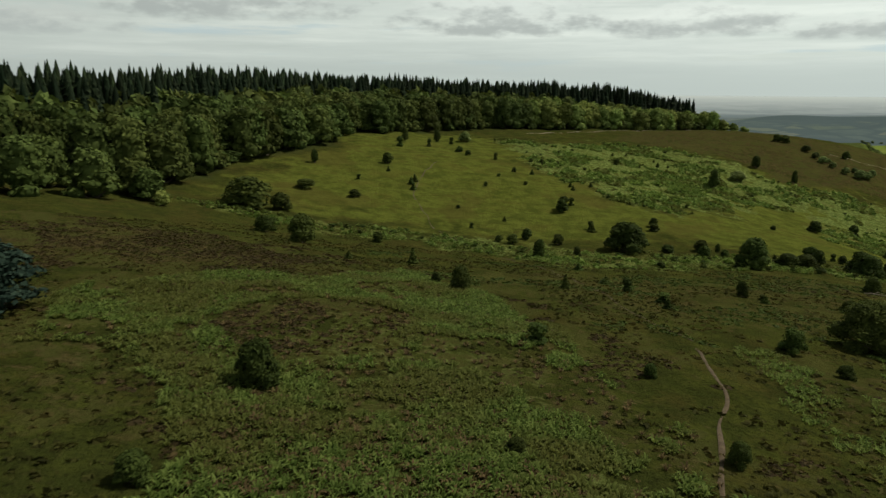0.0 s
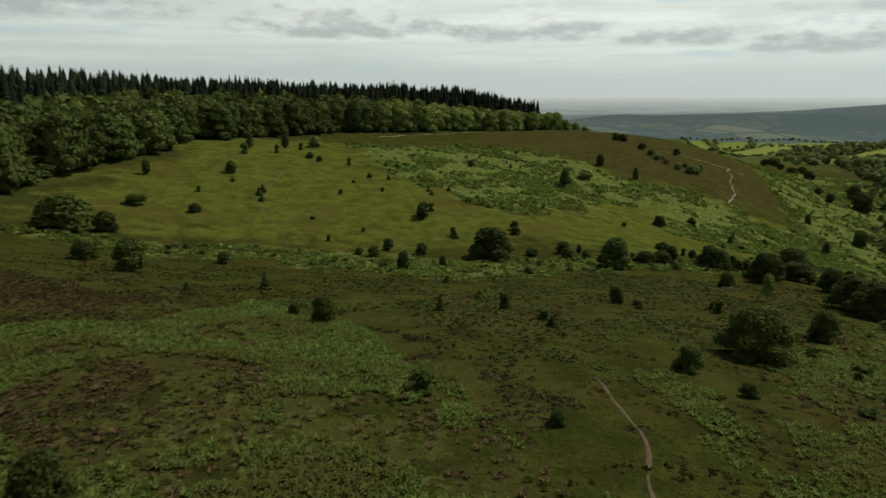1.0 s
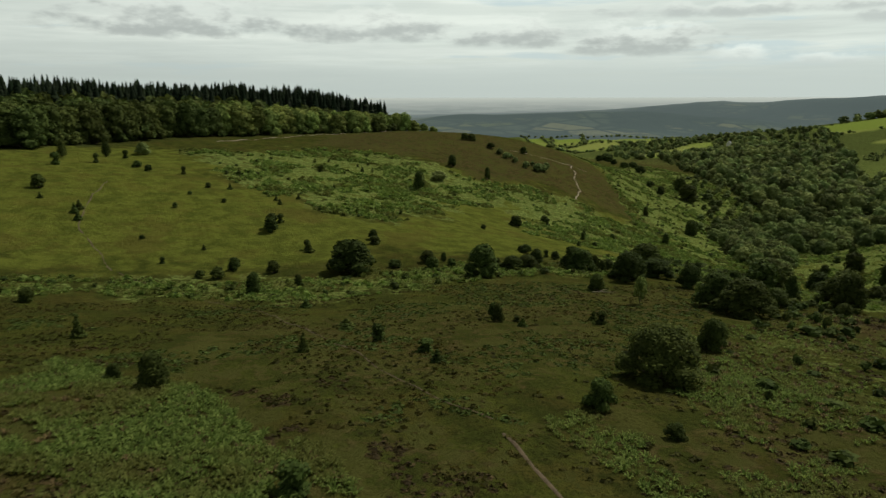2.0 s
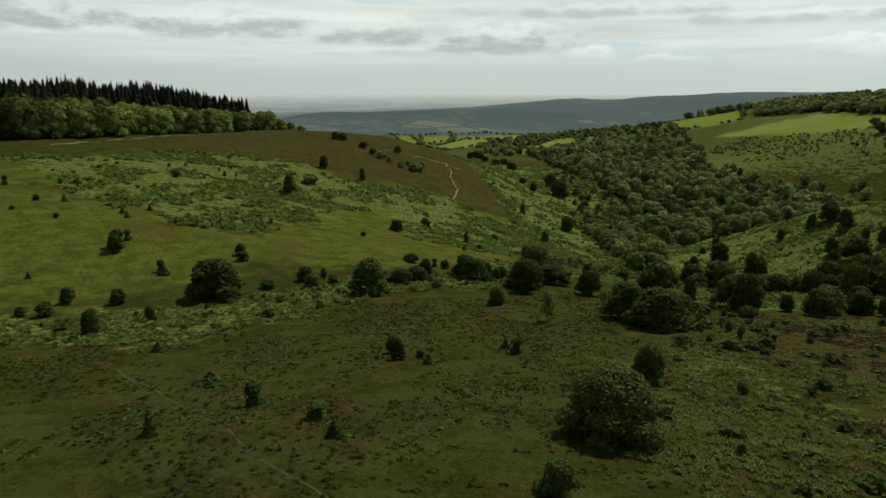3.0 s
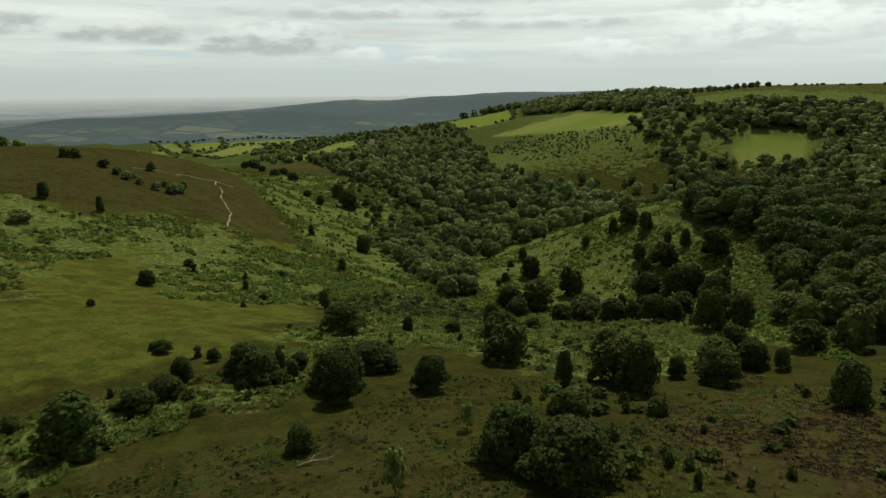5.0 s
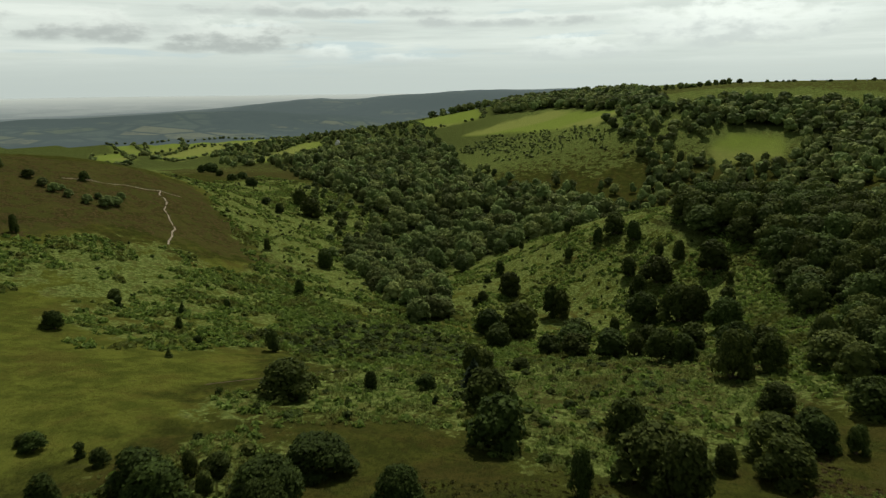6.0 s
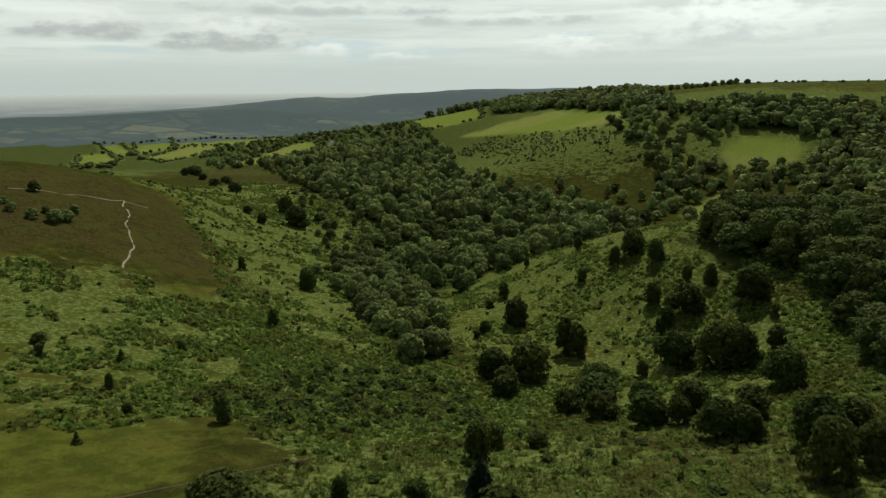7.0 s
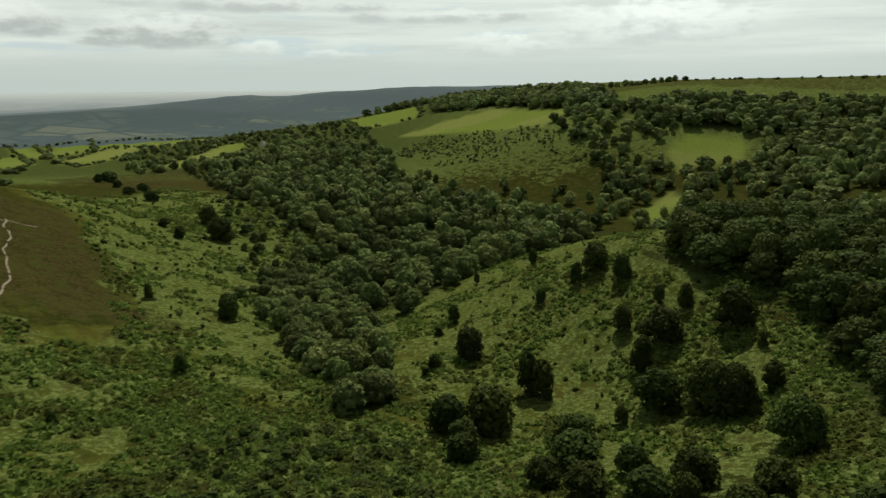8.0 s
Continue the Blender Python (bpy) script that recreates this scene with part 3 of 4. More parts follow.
    for i in range(rings):
        for k in range(seg):
            f.append((i * seg + k, (i + 1) * seg + k, (i + 1) * seg + (k + 1) % seg, i * seg + (k + 1) % seg))
    return np.array(v), np.array(f)


def sprays(points, normals, size, rng, stretch=1.3):
    """A leafy spray at each point: a bent, uneven quad that faces roughly outwards."""
    n = len(points)
    nn = normals + rng.normal(0, 0.42, (n, 3))
    nn /= np.linalg.norm(nn, axis=1)[:, None] + 1e-9
    a = np.cross(nn, rng.normal(0, 1, (n, 3)))
    a /= np.linalg.norm(a, axis=1)[:, None] + 1e-9
    b = np.cross(nn, a)
    s = size * rng.uniform(0.6, 1.45, n)[:, None]
    v = np.empty((n, 4, 3))
    for k, (u, w) in enumerate(((-1, -0.7), (0.9, -1), (1, 0.8), (-0.8, 1))):
        v[:, k] = points + s * 0.5 * (a * stretch * (u + rng.uniform(-0.35, 0.35, (n, 1))) + b * (w + rng.uniform(-0.35, 0.35, (n, 1)))) + nn * s * rng.uniform(-0.22, 0.22, (n, 1))
    return v.reshape(-1, 3), np.arange(4 * n).reshape(n, 4)


def crown(lobes, count, size, rng, core=0.80):
    """A crown of leaf sprays over several overlapping lobes (centre, radii)."""
    L = np.array(lobes, float)
    area = (L[:, 3] * L[:, 4] + L[:, 3] * L[:, 5] + L[:, 4] * L[:, 5])
    pick = rng.choice(len(L), count * 3, p=area / area.sum())
    d = rng.normal(0, 1, (count * 3, 3))
    d /= np.linalg.norm(d, axis=1)[:, None]
    d[:, 2] = np.where(d[:, 2] < -0.55, -d[:, 2], d[:, 2])
    c, r = L[pick, :3], L[pick, 3:]
    p = c + d * r * rng.uniform(0.84, 1.10, (count * 3, 1))
    keep = np.ones(len(p), bool)
    for j in range(len(L)):
        keep &= (pick == j) | ((((p - L[j, :3]) / L[j, 3:]) ** 2).sum(1) > 0.80)
    p, nrm = p[keep][:count], (d / r)[keep][:count]
    nrm = nrm / np.linalg.norm(nrm, axis=1)[:, None]
    nrm[:, 2] += 0.25
    pieces = [sprays(p, nrm, size, rng)]
    if core:
        pieces += [blob(l[:3], l[3:] * core, rng) for l in L]
    return joined(*pieces)


def lobes_for(rng, n, low, spread=0.27, rad=(0.20, 0.30), top=0.98, flat=0.85):
    """Lobes that fill a crown of width 1 between the heights low and top, broad below and domed above."""
    out = []
    mid = (low + top) / 2
    out.append((0, 0, mid, 0.36, 0.36, (top - low) * 0.46))
    for k in range(n):
        a = 2.4 * k + rng.uniform(-0.4, 0.4)
        u = (k + rng.uniform(0.0, 0.8)) / n
        r = rng.uniform(*rad)
        reach = spread * (1.12 - 0.75 * u ** 1.6) * rng.uniform(0.8, 1.15)
        rz = min(r * flat, (top - low) * 0.42)
        z = low + rz * 0.8 + u * max(0.02, top - low - 1.8 * rz)
        out.append((reach * math.cos(a), reach * math.sin(a), z, r, r, rz))
    return out


PROTO = {}


def proto(key, thing, make):
    """Crown and trunk meshes of one kind of plant, made once and shared."""
    if key not in PROTO:
        PROTO[key] = make()
    return PROTO[key]


def tree_meshes(seed, low, n, count, size, leaf, spread=0.27, rad=(0.20, 0.30), flat=0.85, trunk=0.035, core=0.8):
    rng = np.random.default_rng(seed)
    L = lobes_for(rng, n, low, spread, rad, 0.97, flat)
    cv, cf = crown(L, count, size, rng, core)
    stems = [limb([(0, 0, -0.06), (0.01, 0.005, low * 0.6), (0.0, 0.02, low + 0.15), (0.02, 0, 0.7)], (trunk * 1.3, trunk, trunk * 0.75, trunk * 0.3))]
    for l in L[1:4 if count > 400 else 1]:
        stems.append(limb([(0, 0, low * 0.7), (l[0] * 0.5, l[1] * 0.5, (low + l[2]) / 2), (l[0], l[1], l[2])], (trunk * 0.6, trunk * 0.42, trunk * 0.18), 5))
    tv, tf = joined(*stems)
    return quick_mesh("crown", cv, cf, leaf), quick_mesh("trunk", tv, tf, M_BARK, True), (cv, cf)


def spruce_arrays(seed, levels=16, per=8):
    """A conical spruce of drooping, overlapping boughs round a dense core."""
    rng = np.random.default_rng(seed)
    v, f = [], []
    for i in range(levels):
        u = i / (levels - 1)
        z = 0.06 + 0.91 * u
        reach = 0.5 * (1 - u) ** 0.60 + 0.010
        for k in range(per if u < 0.8 else 4):
            a = 2 * math.pi * (k + rng.uniform(-0.4, 0.4)) / per + i * 0.7
            r = reach * rng.uniform(0.62, 1.25)
            w = 0.34 * r + 0.03
            c, s = math.cos(a), math.sin(a)
            drop = (0.03 + 0.06 * (1 - u)) * rng.uniform(0.5, 1.3)
            line = [(0, z + 0.035, 0.3 * w), (0.55 * r, z, w), (r, z - drop, 0.2 * w)]
            for (d0, z0, w0), (d1, z1, w1) in zip(line, line[1:]):
                b = len(v)
                v += [(d0 * c - w0 * s, d0 * s + w0 * c, z0 - 0.015), (d0 * c + w0 * s, d0 * s - w0 * c, z0 - 0.015), (d1 * c + w1 * s, d1 * s - w1 * c, z1 - 0.02), (d1 * c - w1 * s, d1 * s + w1 * c, z1 - 0.02)]
                f.append((b, b + 1, b + 2, b + 3))
    core = limb([(0, 0, 0.05), (0, 0, 0.5), (0, 0, 0.86), (0, 0, 1.0)], (0.38, 0.28, 0.10, 0.006), 6)
    return joined((np.array(v), np.array(f)), core)


def spruce_meshes(seed, leaf, levels=16, per=8):
    v, f = spruce_arrays(seed, levels, per)
    tv, tf = limb([(0, 0, -0.03), (0, 0, 0.3), (0, 0, 0.9)], (0.035, 0.028, 0.006))
    return quick_mesh("crown", v, f, leaf), quick_mesh("trunk", tv, tf, M_BARK, True), (v, f)


def juniper_meshes(seed, waist):
    """A small browsed bush: a pointed cone on a skirt, or a rounded head on a bitten-off waist."""
    rng = np.random.default_rng(seed)
    if waist:
        L = [(0, 0, 0.16, 0.40, 0.36, 0.20), (0.02, 0, 0.42, 0.22, 0.22, 0.22), (0.0, 0.03, 0.72, 0.40, 0.36, 0.26)]
    else:
        L = [(0, 0, 0.12, 0.50, 0.44, 0.18), (0.02, -0.02, 0.34, 0.32, 0.30, 0.24), (0.0, 0.02, 0.62, 0.19, 0.18, 0.25), (0.02, 0, 0.84, 0.09, 0.09, 0.16)]
    cv, cf = crown(L, 420, 0.085, rng, 0.82)
    tv, tf = limb([(0, 0, -0.06), (0.01, 0, 0.4), (0.0, 0.01, 0.8)], (0.07, 0.05, 0.02))
    return quick_mesh("crown", cv, cf, M_THORN), quick_mesh("trunk", tv, tf, M_BARK, True), (cv, cf)


KINDS = {
    "near_oak": [lambda: tree_meshes(130, 0.0, 20, 9000, 0.0190, M_THORN, 0.32, (0.11, 0.20), 0.95, core=0.72)],
    "fine_oak": [lambda s=s: tree_meshes(120 + s, 0.03, 17, 3600, 0.028, M_THORN, 0.31, (0.11, 0.21), 0.75, core=0.74) for s in range(3)],
    "fine_thorn": [lambda s=s: tree_meshes(220 + s, -0.02, 12, 1500, 0.042, M_THORN, 0.27, (0.14, 0.25), core=0.74) for s in range(4)],
    "oak": [lambda s=s: tree_meshes(100 + s, 0.04, 15, 1800, 0.040, M_THORN, 0.30, (0.12, 0.22), core=0.76) for s in range(4)],
    "thorn": [lambda s=s: tree_meshes(200 + s, -0.02, 10, 900, 0.052, M_THORN, 0.26, (0.17, 0.28), core=0.76) for s in range(5)],
    "tall": [lambda s=s: tree_meshes(300 + s, 0.0, 10, 800, 0.052, M_THORN, 0.20, (0.14, 0.25), 1.1, core=0.76) for s in range(4)],
    "birch": [lambda s=s: tree_meshes(400 + s, 0.14, 9, 420, 0.060, M_PALE, 0.24, (0.13, 0.22), 0.9, 0.022, 0.45) for s in range(2)],
    "wood": [lambda s=s: tree_meshes(500 + s, 0.03, 8, 320, 0.070, M_LIT_LEAVES, 0.27, (0.18, 0.28), 0.8, core=0.90) for s in range(6)],
    "hanger": [lambda s=s: tree_meshes(520 + s, 0.03, 15, 640, 0.046, M_SHADED_LEAVES, 0.30, (0.14, 0.23), 0.8, core=0.90) for s in range(5)],
    "edge": [lambda s=s: tree_meshes(600 + s, 0.0, 15, 640, 0.052, M_SHADED_LEAVES, 0.31, (0.14, 0.23), 0.6, core=0.88) for s in range(5)],
    "light": [lambda s=s: tree_meshes(700 + s, 0.0, 11, 560, 0.055, M_PALE, 0.30, (0.16, 0.24), 0.7, core=0.88) for s in range(4)],
    "stub": [lambda s=s: juniper_meshes(800 + s, s % 3 == 1) for s in range(6)],
    "back_spruce": [lambda s=s: spruce_meshes(930 + s, M_SPRUCE, 11, 6) for s in range(4)],
    "spruce": [lambda s=s: spruce_meshes(900 + s, M_SPRUCE) for s in range(5)],
    "pine": [lambda s=s: tree_meshes(950 + s, 0.0, 14, 2600, 0.034, M_BLUE, 0.31, (0.13, 0.22), 0.5, core=0.7) for s in range(2)],
    "scrub": [lambda s=s: tree_meshes(990 + s, 0.0, 1, 40, 0.22, M_THORN, 0.2, (0.22, 0.32)) for s in range(4)],
    "distant": [lambda s=s: tree_meshes(970 + s, 0.02, 3, 34, 0.15, M_LIT_LEAVES, 0.25, (0.22, 0.32), core=0.95) for s in range(5)],
    "far": [lambda s=s: tree_meshes(980 + s, 0.02, 5, 60, 0.12, M_LIT_LEAVES, 0.27, (0.19, 0.29), core=0.94) for s in range(6)],
}
FIRST = {}


def plant(kind, name, x, y, wide, high, label, category, group, turn=None, variant=None):
    """One tree or bush with its trunk and crown, standing at (x, y)."""
    k = int(RNG.integers(len(KINDS[kind]))) if variant is None else variant
    cm, tm, _ = proto((kind, k), None, KINDS[kind][k])
    z = float(ground_z(x, y)) - 0.03 - 0.05 * max(0.0, high - 2.5)
    turn = RNG.uniform(0, 6.28) if turn is None else turn
    m = Matrix.Translation((x, y, z)) @ Matrix.Rotation(turn, 4, "Z") @ Matrix.Diagonal((wide, wide, high, 1))
    key = (kind, k, name)
    if key in FIRST:
        ob = copy_thing(FIRST[key], m)
        ob.matrix_basis = m
    else:
        ob = new(name)
        ob.empty_display_size = 0.2
        part("trunk", tm, ob)
        part("crown", cm, ob)
        ob.matrix_basis = m
        FIRST[key] = ob
    return tagged(ob, label, category, group)


def mass(name, label, category, kinds, spots, material):
    """Many plants that nobody could count, joined into one object."""
    vs, fs, tints, k = [], [], [], 0
    arrays = [proto((kd, j), None, KINDS[kd][j])[2] for kd in kinds for j in range(len(KINDS[kd]))]
    z = ground_z(spots[:, 0], spots[:, 1]) - 0.1
    for (x, y, w, h), zz in zip(spots, z):
        v, f = arrays[int(RNG.integers(len(arrays)))]
        a = RNG.uniform(0, 6.28)
        c, s = math.cos(a), math.sin(a)
        p = np.stack([x + w * (v[:, 0] * c - v[:, 1] * s), y + w * (v[:, 0] * s + v[:, 1] * c), zz + h * v[:, 2]], 1)
        vs.append(p)
        fs.append(f + k)
        tints.append(np.full(len(v), RNG.random(), np.float32))
        k += len(v)
    me = quick_mesh(name, np.concatenate(vs), np.concatenate(fs), material)
    me.attributes.new("tint", "FLOAT", "POINT").data.foreach_set("value", np.concatenate(tints))
    return tagged(new(name, me), label, category, kind="stuff")


def spread_spots(poly, gap, wide, high, seed, keep=1.0, edge=0.5):
    """Places about gap apart inside a patch of the plan, with a width and height for each."""
    rng = np.random.default_rng(seed)
    p = np.array(poly)
    gx, gy = np.meshgrid(np.arange(p[:, 0].min(), p[:, 0].max(), gap), np.arange(p[:, 1].min(), p[:, 1].max(), gap * 0.87))
    gx = gx + (np.arange(gx.shape[0]) % 2)[:, None] * gap / 2
    x, y = gx.ravel() + rng.uniform(-0.42, 0.42, gx.size) * gap, gy.ravel() + rng.uniform(-0.42, 0.42, gx.size) * gap
    ok = (inside(x, y, list(poly), 2.0, 3.0) > edge) & (rng.random(x.size) < keep)
    x, y = x[ok], y[ok]
    return np.stack([x, y, rng.uniform(*wide, x.size), rng.uniform(*high, x.size)], 1)


def outside(spots, polys):
    ok = np.ones(len(spots), bool)
    for p in polys:
        ok &= inside(spots[:, 0], spots[:, 1], list(p), 2, 1.0) < 0.3
    return spots[ok]


def along(line, spots):
    """The distance of each spot from a line of the plan."""
    d = np.full(len(spots), 1e9)
    for (ax, ay), (bx, by) in zip(line, line[1:]):
        ex, ey = bx - ax, by - ay
        t = np.clip(((spots[:, 0] - ax) * ex + (spots[:, 1] - ay) * ey) / (ex * ex + ey * ey), 0, 1)
        d = np.minimum(d, np.hypot(spots[:, 0] - ax - t * ex, spots[:, 1] - ay - t * ey))
    return d

# where the lone bushes and trees stand: x, y, width, height
THORNS_NEAR = [
    (-14, 26, 1.8, 1.5), (4, 33, 1.2, 0.9), (17, 34, 1.5, 1.5), (-12, 39, 2.7, 3), (16, 48, 1.2, 1.1), (35, 54, 1.5, 1.2),
    (34, 61, 2.4, 2.4), (60, 74, 3.5, 3.9), (2, 77, 2.4, 3), (-1, 81, 1.3, 1.4), (44, 95, 1.6, 2.4), (45, 98, 1.4, 2.1),
    (78, 118, 3, 3.1),
]
THORNS_TRACK = [
    (-26, 121, 5.5, 5.5), (-36, 133, 4.9, 3.5), (95, 138, 2.1, 2.9), (20, 138, 2.9, 4.2), (91, 140, 6.1, 4.8), (99, 141, 3, 2.3),
    (-14, 141, 2.4, 2.4), (75, 143, 4.7, 2.8), (97, 143, 2, 3), (29, 143, 1.8, 2.3), (92, 144, 5.6, 4.7), (80, 145, 4.8, 2.8),
    (85, 149, 3.2, 3.5), (59, 149, 3, 2.7), (64, 150, 2, 1.7), (52, 153, 3, 1.8), (93, 153, 2.1, 2.1), (64, 154, 1.5, 2.3),
    (16, 154, 2.7, 2.4), (60, 154, 3.2, 2.7), (13, 156, 1.9, 1.6), (27, 156, 2.7, 2.7),
]
THORNS_SLOPE = [
    (20, 160, 2.5, 2.8), (91, 163, 2.9, 2.2), (-48, 163, 11.5, 7.2), (-40, 164, 5, 4.3), (56, 178, 2.4, 2.4), (-25, 188, 3.2, 2.2),
    (33, 188, 3.5, 3.9), (-39, 191, 5.8, 2.6), (-42, 221, 2.8, 4.5), (-19, 229, 3.5, 3.8),
]
THORNS_RIGHT = [
    (126, 74, 5.2, 6.2), (143, 84, 2.7, 3.7), (143, 88, 4.9, 4.4), (146, 89, 4.3, 4.3), (131, 90, 6.6, 5.3), (138, 92, 6.9, 5.3),
    (110, 92, 2.9, 2.1), (157, 94, 5.5, 4.4), (131, 96, 2.7, 3.4), (120, 98, 6.1, 7.3), (103, 100, 4.8, 3.4), (124, 102, 8.3, 6.7),
    (116, 107, 2.7, 5.3), (137, 109, 5.8, 5.8), (125, 121, 7.4, 6.9), (140, 131, 7.4, 6.7), (144, 145, 3.3, 2.9), (138, 152, 2.5, 3.3),
    (150, 188, 3.4, 5), (141, 200, 1.9, 1.9), (146, 213, 1.8, 3.2), (123, 220, 3.4, 3.8), (149, 242, 3.2, 2.4),
]
THORNS_STREAM = [
    (160, 83, 6.6, 5.5), (195, 101, 6.1, 6.1), (189, 105, 8.2, 8.2), (191, 115, 5.7, 5.7), (203, 116, 6.6, 6.1), (199, 127, 4.9, 5.5),
    (209, 127, 7.3, 6.4), (198, 132, 7.7, 6.6), (212, 137, 6.6, 5.9), (202, 142, 7, 5.8), (177, 144, 3.9, 2.7), (164, 148, 4.8, 6.6),
    (216, 148, 9.7, 6.9), (205, 150, 6.1, 5.4), (172, 150, 4.8, 4.3), (225, 151, 8.5, 7.5), (213, 169, 6.7, 6), (231, 171, 11.1, 10.3),
    (220, 172, 6.5, 5.9), (226, 179, 8.8, 8.1), (226, 204, 6.7, 6.7), (173, 230, 2.2, 2.5), (210, 240, 3.6, 5.2),
]
THORNS_SPUR = [
    (253, 118, 5.4, 6.3), (281, 128, 10.3, 10.3), (246, 139, 10.4, 9.7), (290, 141, 4.7, 6.9), (276, 144, 10.3, 9.4), (239, 145, 3.6, 4.3),
    (263, 146, 6.5, 9.8), (292, 148, 3.7, 5.5), (281, 155, 6.2, 7.1), (304, 161, 6.2, 7.8), (250, 166, 6.4, 9.5), (251, 170, 6.5, 10.7),
    (312, 171, 8.5, 9.1), (305, 175, 4.4, 7), (296, 183, 3.9, 4.7), (265, 192, 8, 8.9), (256, 198, 3.5, 3.8), (251, 198, 2.4, 2.4),
    (332, 199, 4.1, 5.5), (239, 208, 5.8, 7.3), (289, 209, 4.4, 6), (332, 221, 2.8, 3.8), (405, 223, 6.4, 5.8), (451, 233, 7.2, 6.6),
]
THORNS_HILL = [
    (105, 263, 5.2, 7.6), (256, 271, 6.3, 7.5), (260, 275, 6.8, 7.5), (-16, 279, 3.3, 5.8), (123, 284, 6.2, 4.1), (-3, 288, 3.4, 5.3),
    (242, 289, 2.9, 5), (151, 292, 2.8, 5.5), (9, 296, 4.9, 4.4), (140, 306, 4.5, 5.6), (194, 317, 5.2, 4.2), (199, 319, 4.6, 3.6),
    (189, 320, 4.0, 3.4), (186, 326, 3.6, 3.0), (184, 332, 4.4, 3.4), (206, 327, 3.8, 3.0), (184, 339, 4.0, 3.2), (188, 334, 2.8, 2.2), (196, 325, 3.0, 2.4),
]
THORNS_FAR = [
    (204, 347, 4, 4), (185, 350, 5.3, 3.3), (318, 361, 5.3, 5.9), (343, 362, 12.4, 11.8), (183, 369, 4.8, 4.1), (179, 370, 4.8, 4.1),
    (325, 379, 5.6, 4.3), (359, 386, 10, 10.6), (371, 443, 8.9, 6), (378, 470, 7.9, 5.5), (401, 486, 8.3, 5.8), (409, 521, 7.1, 5.3),
    (431, 559, 12.4, 8.6), (436, 576, 9.8, 6.9),
]
TREES = [
    (45, 66, 7.6, 5.3), (86, 92, 8.4, 5.9), (182, 98, 5.5, 6.8), (87, 98.5, 6.6, 6.0), (176, 103, 6.5, 9.2), (194, 105, 7.6, 6.1),
    (224, 113, 8.8, 8.8), (191, 119, 7.1, 7.3), (103, 120, 5.2, 5), (242, 124, 8.5, 10.7), (92, 126, 5.2, 6.2), (244, 129, 10.1, 11.6),
    (96, 130, 7.7, 5.8), (106, 133, 8.1, 4.3), (65, 138, 6.5, 6.5), (42, 152, 9.2, 7), (125, 157.5, 8.6, 6.0),
]
STUBS = [
    (8, 54, 1.7, 1.9), (27, 77, 1.1, 1.4), (28, 82, 1.5, 1.4), (16, 85, 1.1, 2.1), (25, 88, 1.3, 2.1), (57, 90, 1.3, 2),
    (26, 91, 1.4, 1.1), (46, 92, 1.2, 1.3), (58, 93, 1.2, 1.5), (47, 95, 0.9, 0.9), (-14, 96, 1, 1.3), (24, 97, 1.6, 0.8),
    (25, 100, 1.9, 1), (-5, 105, 1.5, 2.7), (25, 121, 1.5, 1.5), (273, 121, 2.3, 4), (38, 170, 1.8, 2.4), (55, 174, 2.2, 2.2),
    (128, 191, 1.3, 2), (173, 200, 1.4, 1.9), (183, 207, 1, 1.8), (279, 209, 2.7, 3.1), (-9, 209, 1.8, 2.5),
]
SHRUBS = [
    (-17, 264, 2.9, 3.7), (-6, 273, 2.1, 3.0), (6, 266, 2.9, 2.1), (9, 257, 2.4, 2.0), (19, 252, 1.8, 2.4), (24, 232, 1.8, 1.6),
    (30, 231, 1.6, 1.8), (9, 301, 3.3, 3.8), (3, 285, 2.2, 2.7), (-10, 206, 1.9, 2.2), (-9, 200, 1.9, 1.9), (-18, 219, 1.4, 1.4),
    (-26, 206, 1.5, 1.5), (7, 168, 1.3, 1.3), (34, 191, 3.3, 3.6), (37, 195, 1.9, 2.2), (38, 172, 1.6, 2.2), (56, 176, 2.0, 2.3),
    (41, 214, 1.4, 1.5), (26, 215, 1.3, 1.2), (41, 219, 1.4, 1.4), (18, 223, 1.4, 1.0), (70, 277, 2.3, 2.3), (37, 258, 1.8, 1.4),
    (48, 221, 1.4, 1.6), (122, 221, 2.8, 3.2), (145, 234, 2.2, 2.7), (157, 227, 2.2, 2.7), (99, 200, 1.6, 1.4), (93, 157, 1.4, 1.7),
    (91, 165, 2.1, 1.5), (16, 176, 1.1, 1.1), (4, 186, 1.2, 0.9), (13, 210, 1.5, 1.3), (65, 242, 1.6, 1.6), (90, 287, 1.7, 1.9),
]

THORN_LABEL = ("rounded dark green hawthorn bush on rough grass", "small dark green thorn bush on rough grass", "tall dark green thorn tree beside bracken")
for spots in (THORNS_NEAR, THORNS_TRACK, THORNS_SLOPE, THORNS_RIGHT, THORNS_STREAM, THORNS_SPUR, THORNS_HILL, THORNS_FAR):
    for x, y, w, h in spots:
        tall = h > w * 1.12
        label = THORN_LABEL[2] if tall and h > 3 else THORN_LABEL[0] if w > 3 else THORN_LABEL[1]
        near = spots is THORNS_NEAR or (spots is THORNS_RIGHT and y < 112) or (spots is THORNS_TRACK and w > 3)
        # low hill bushes take the brighter leaf colour, painting them sunlit
        plant("wood" if spots is THORNS_HILL and h < 4.5 else "fine_thorn" if near else "tall" if tall else "thorn", "thorn_bush", x, y, w * 1.08, h * 1.06, label, "bush", "thorn bushes on the moor")
for x, y, w, h in TREES:
    plant("near_oak" if y < 70 else "fine_oak" if y < 135 and x < 135 else "oak", "tree", x, y, w * 1.08, h * 1.06, "spreading dark green broadleaf tree on the heath", "tree", "lone trees on the heath")
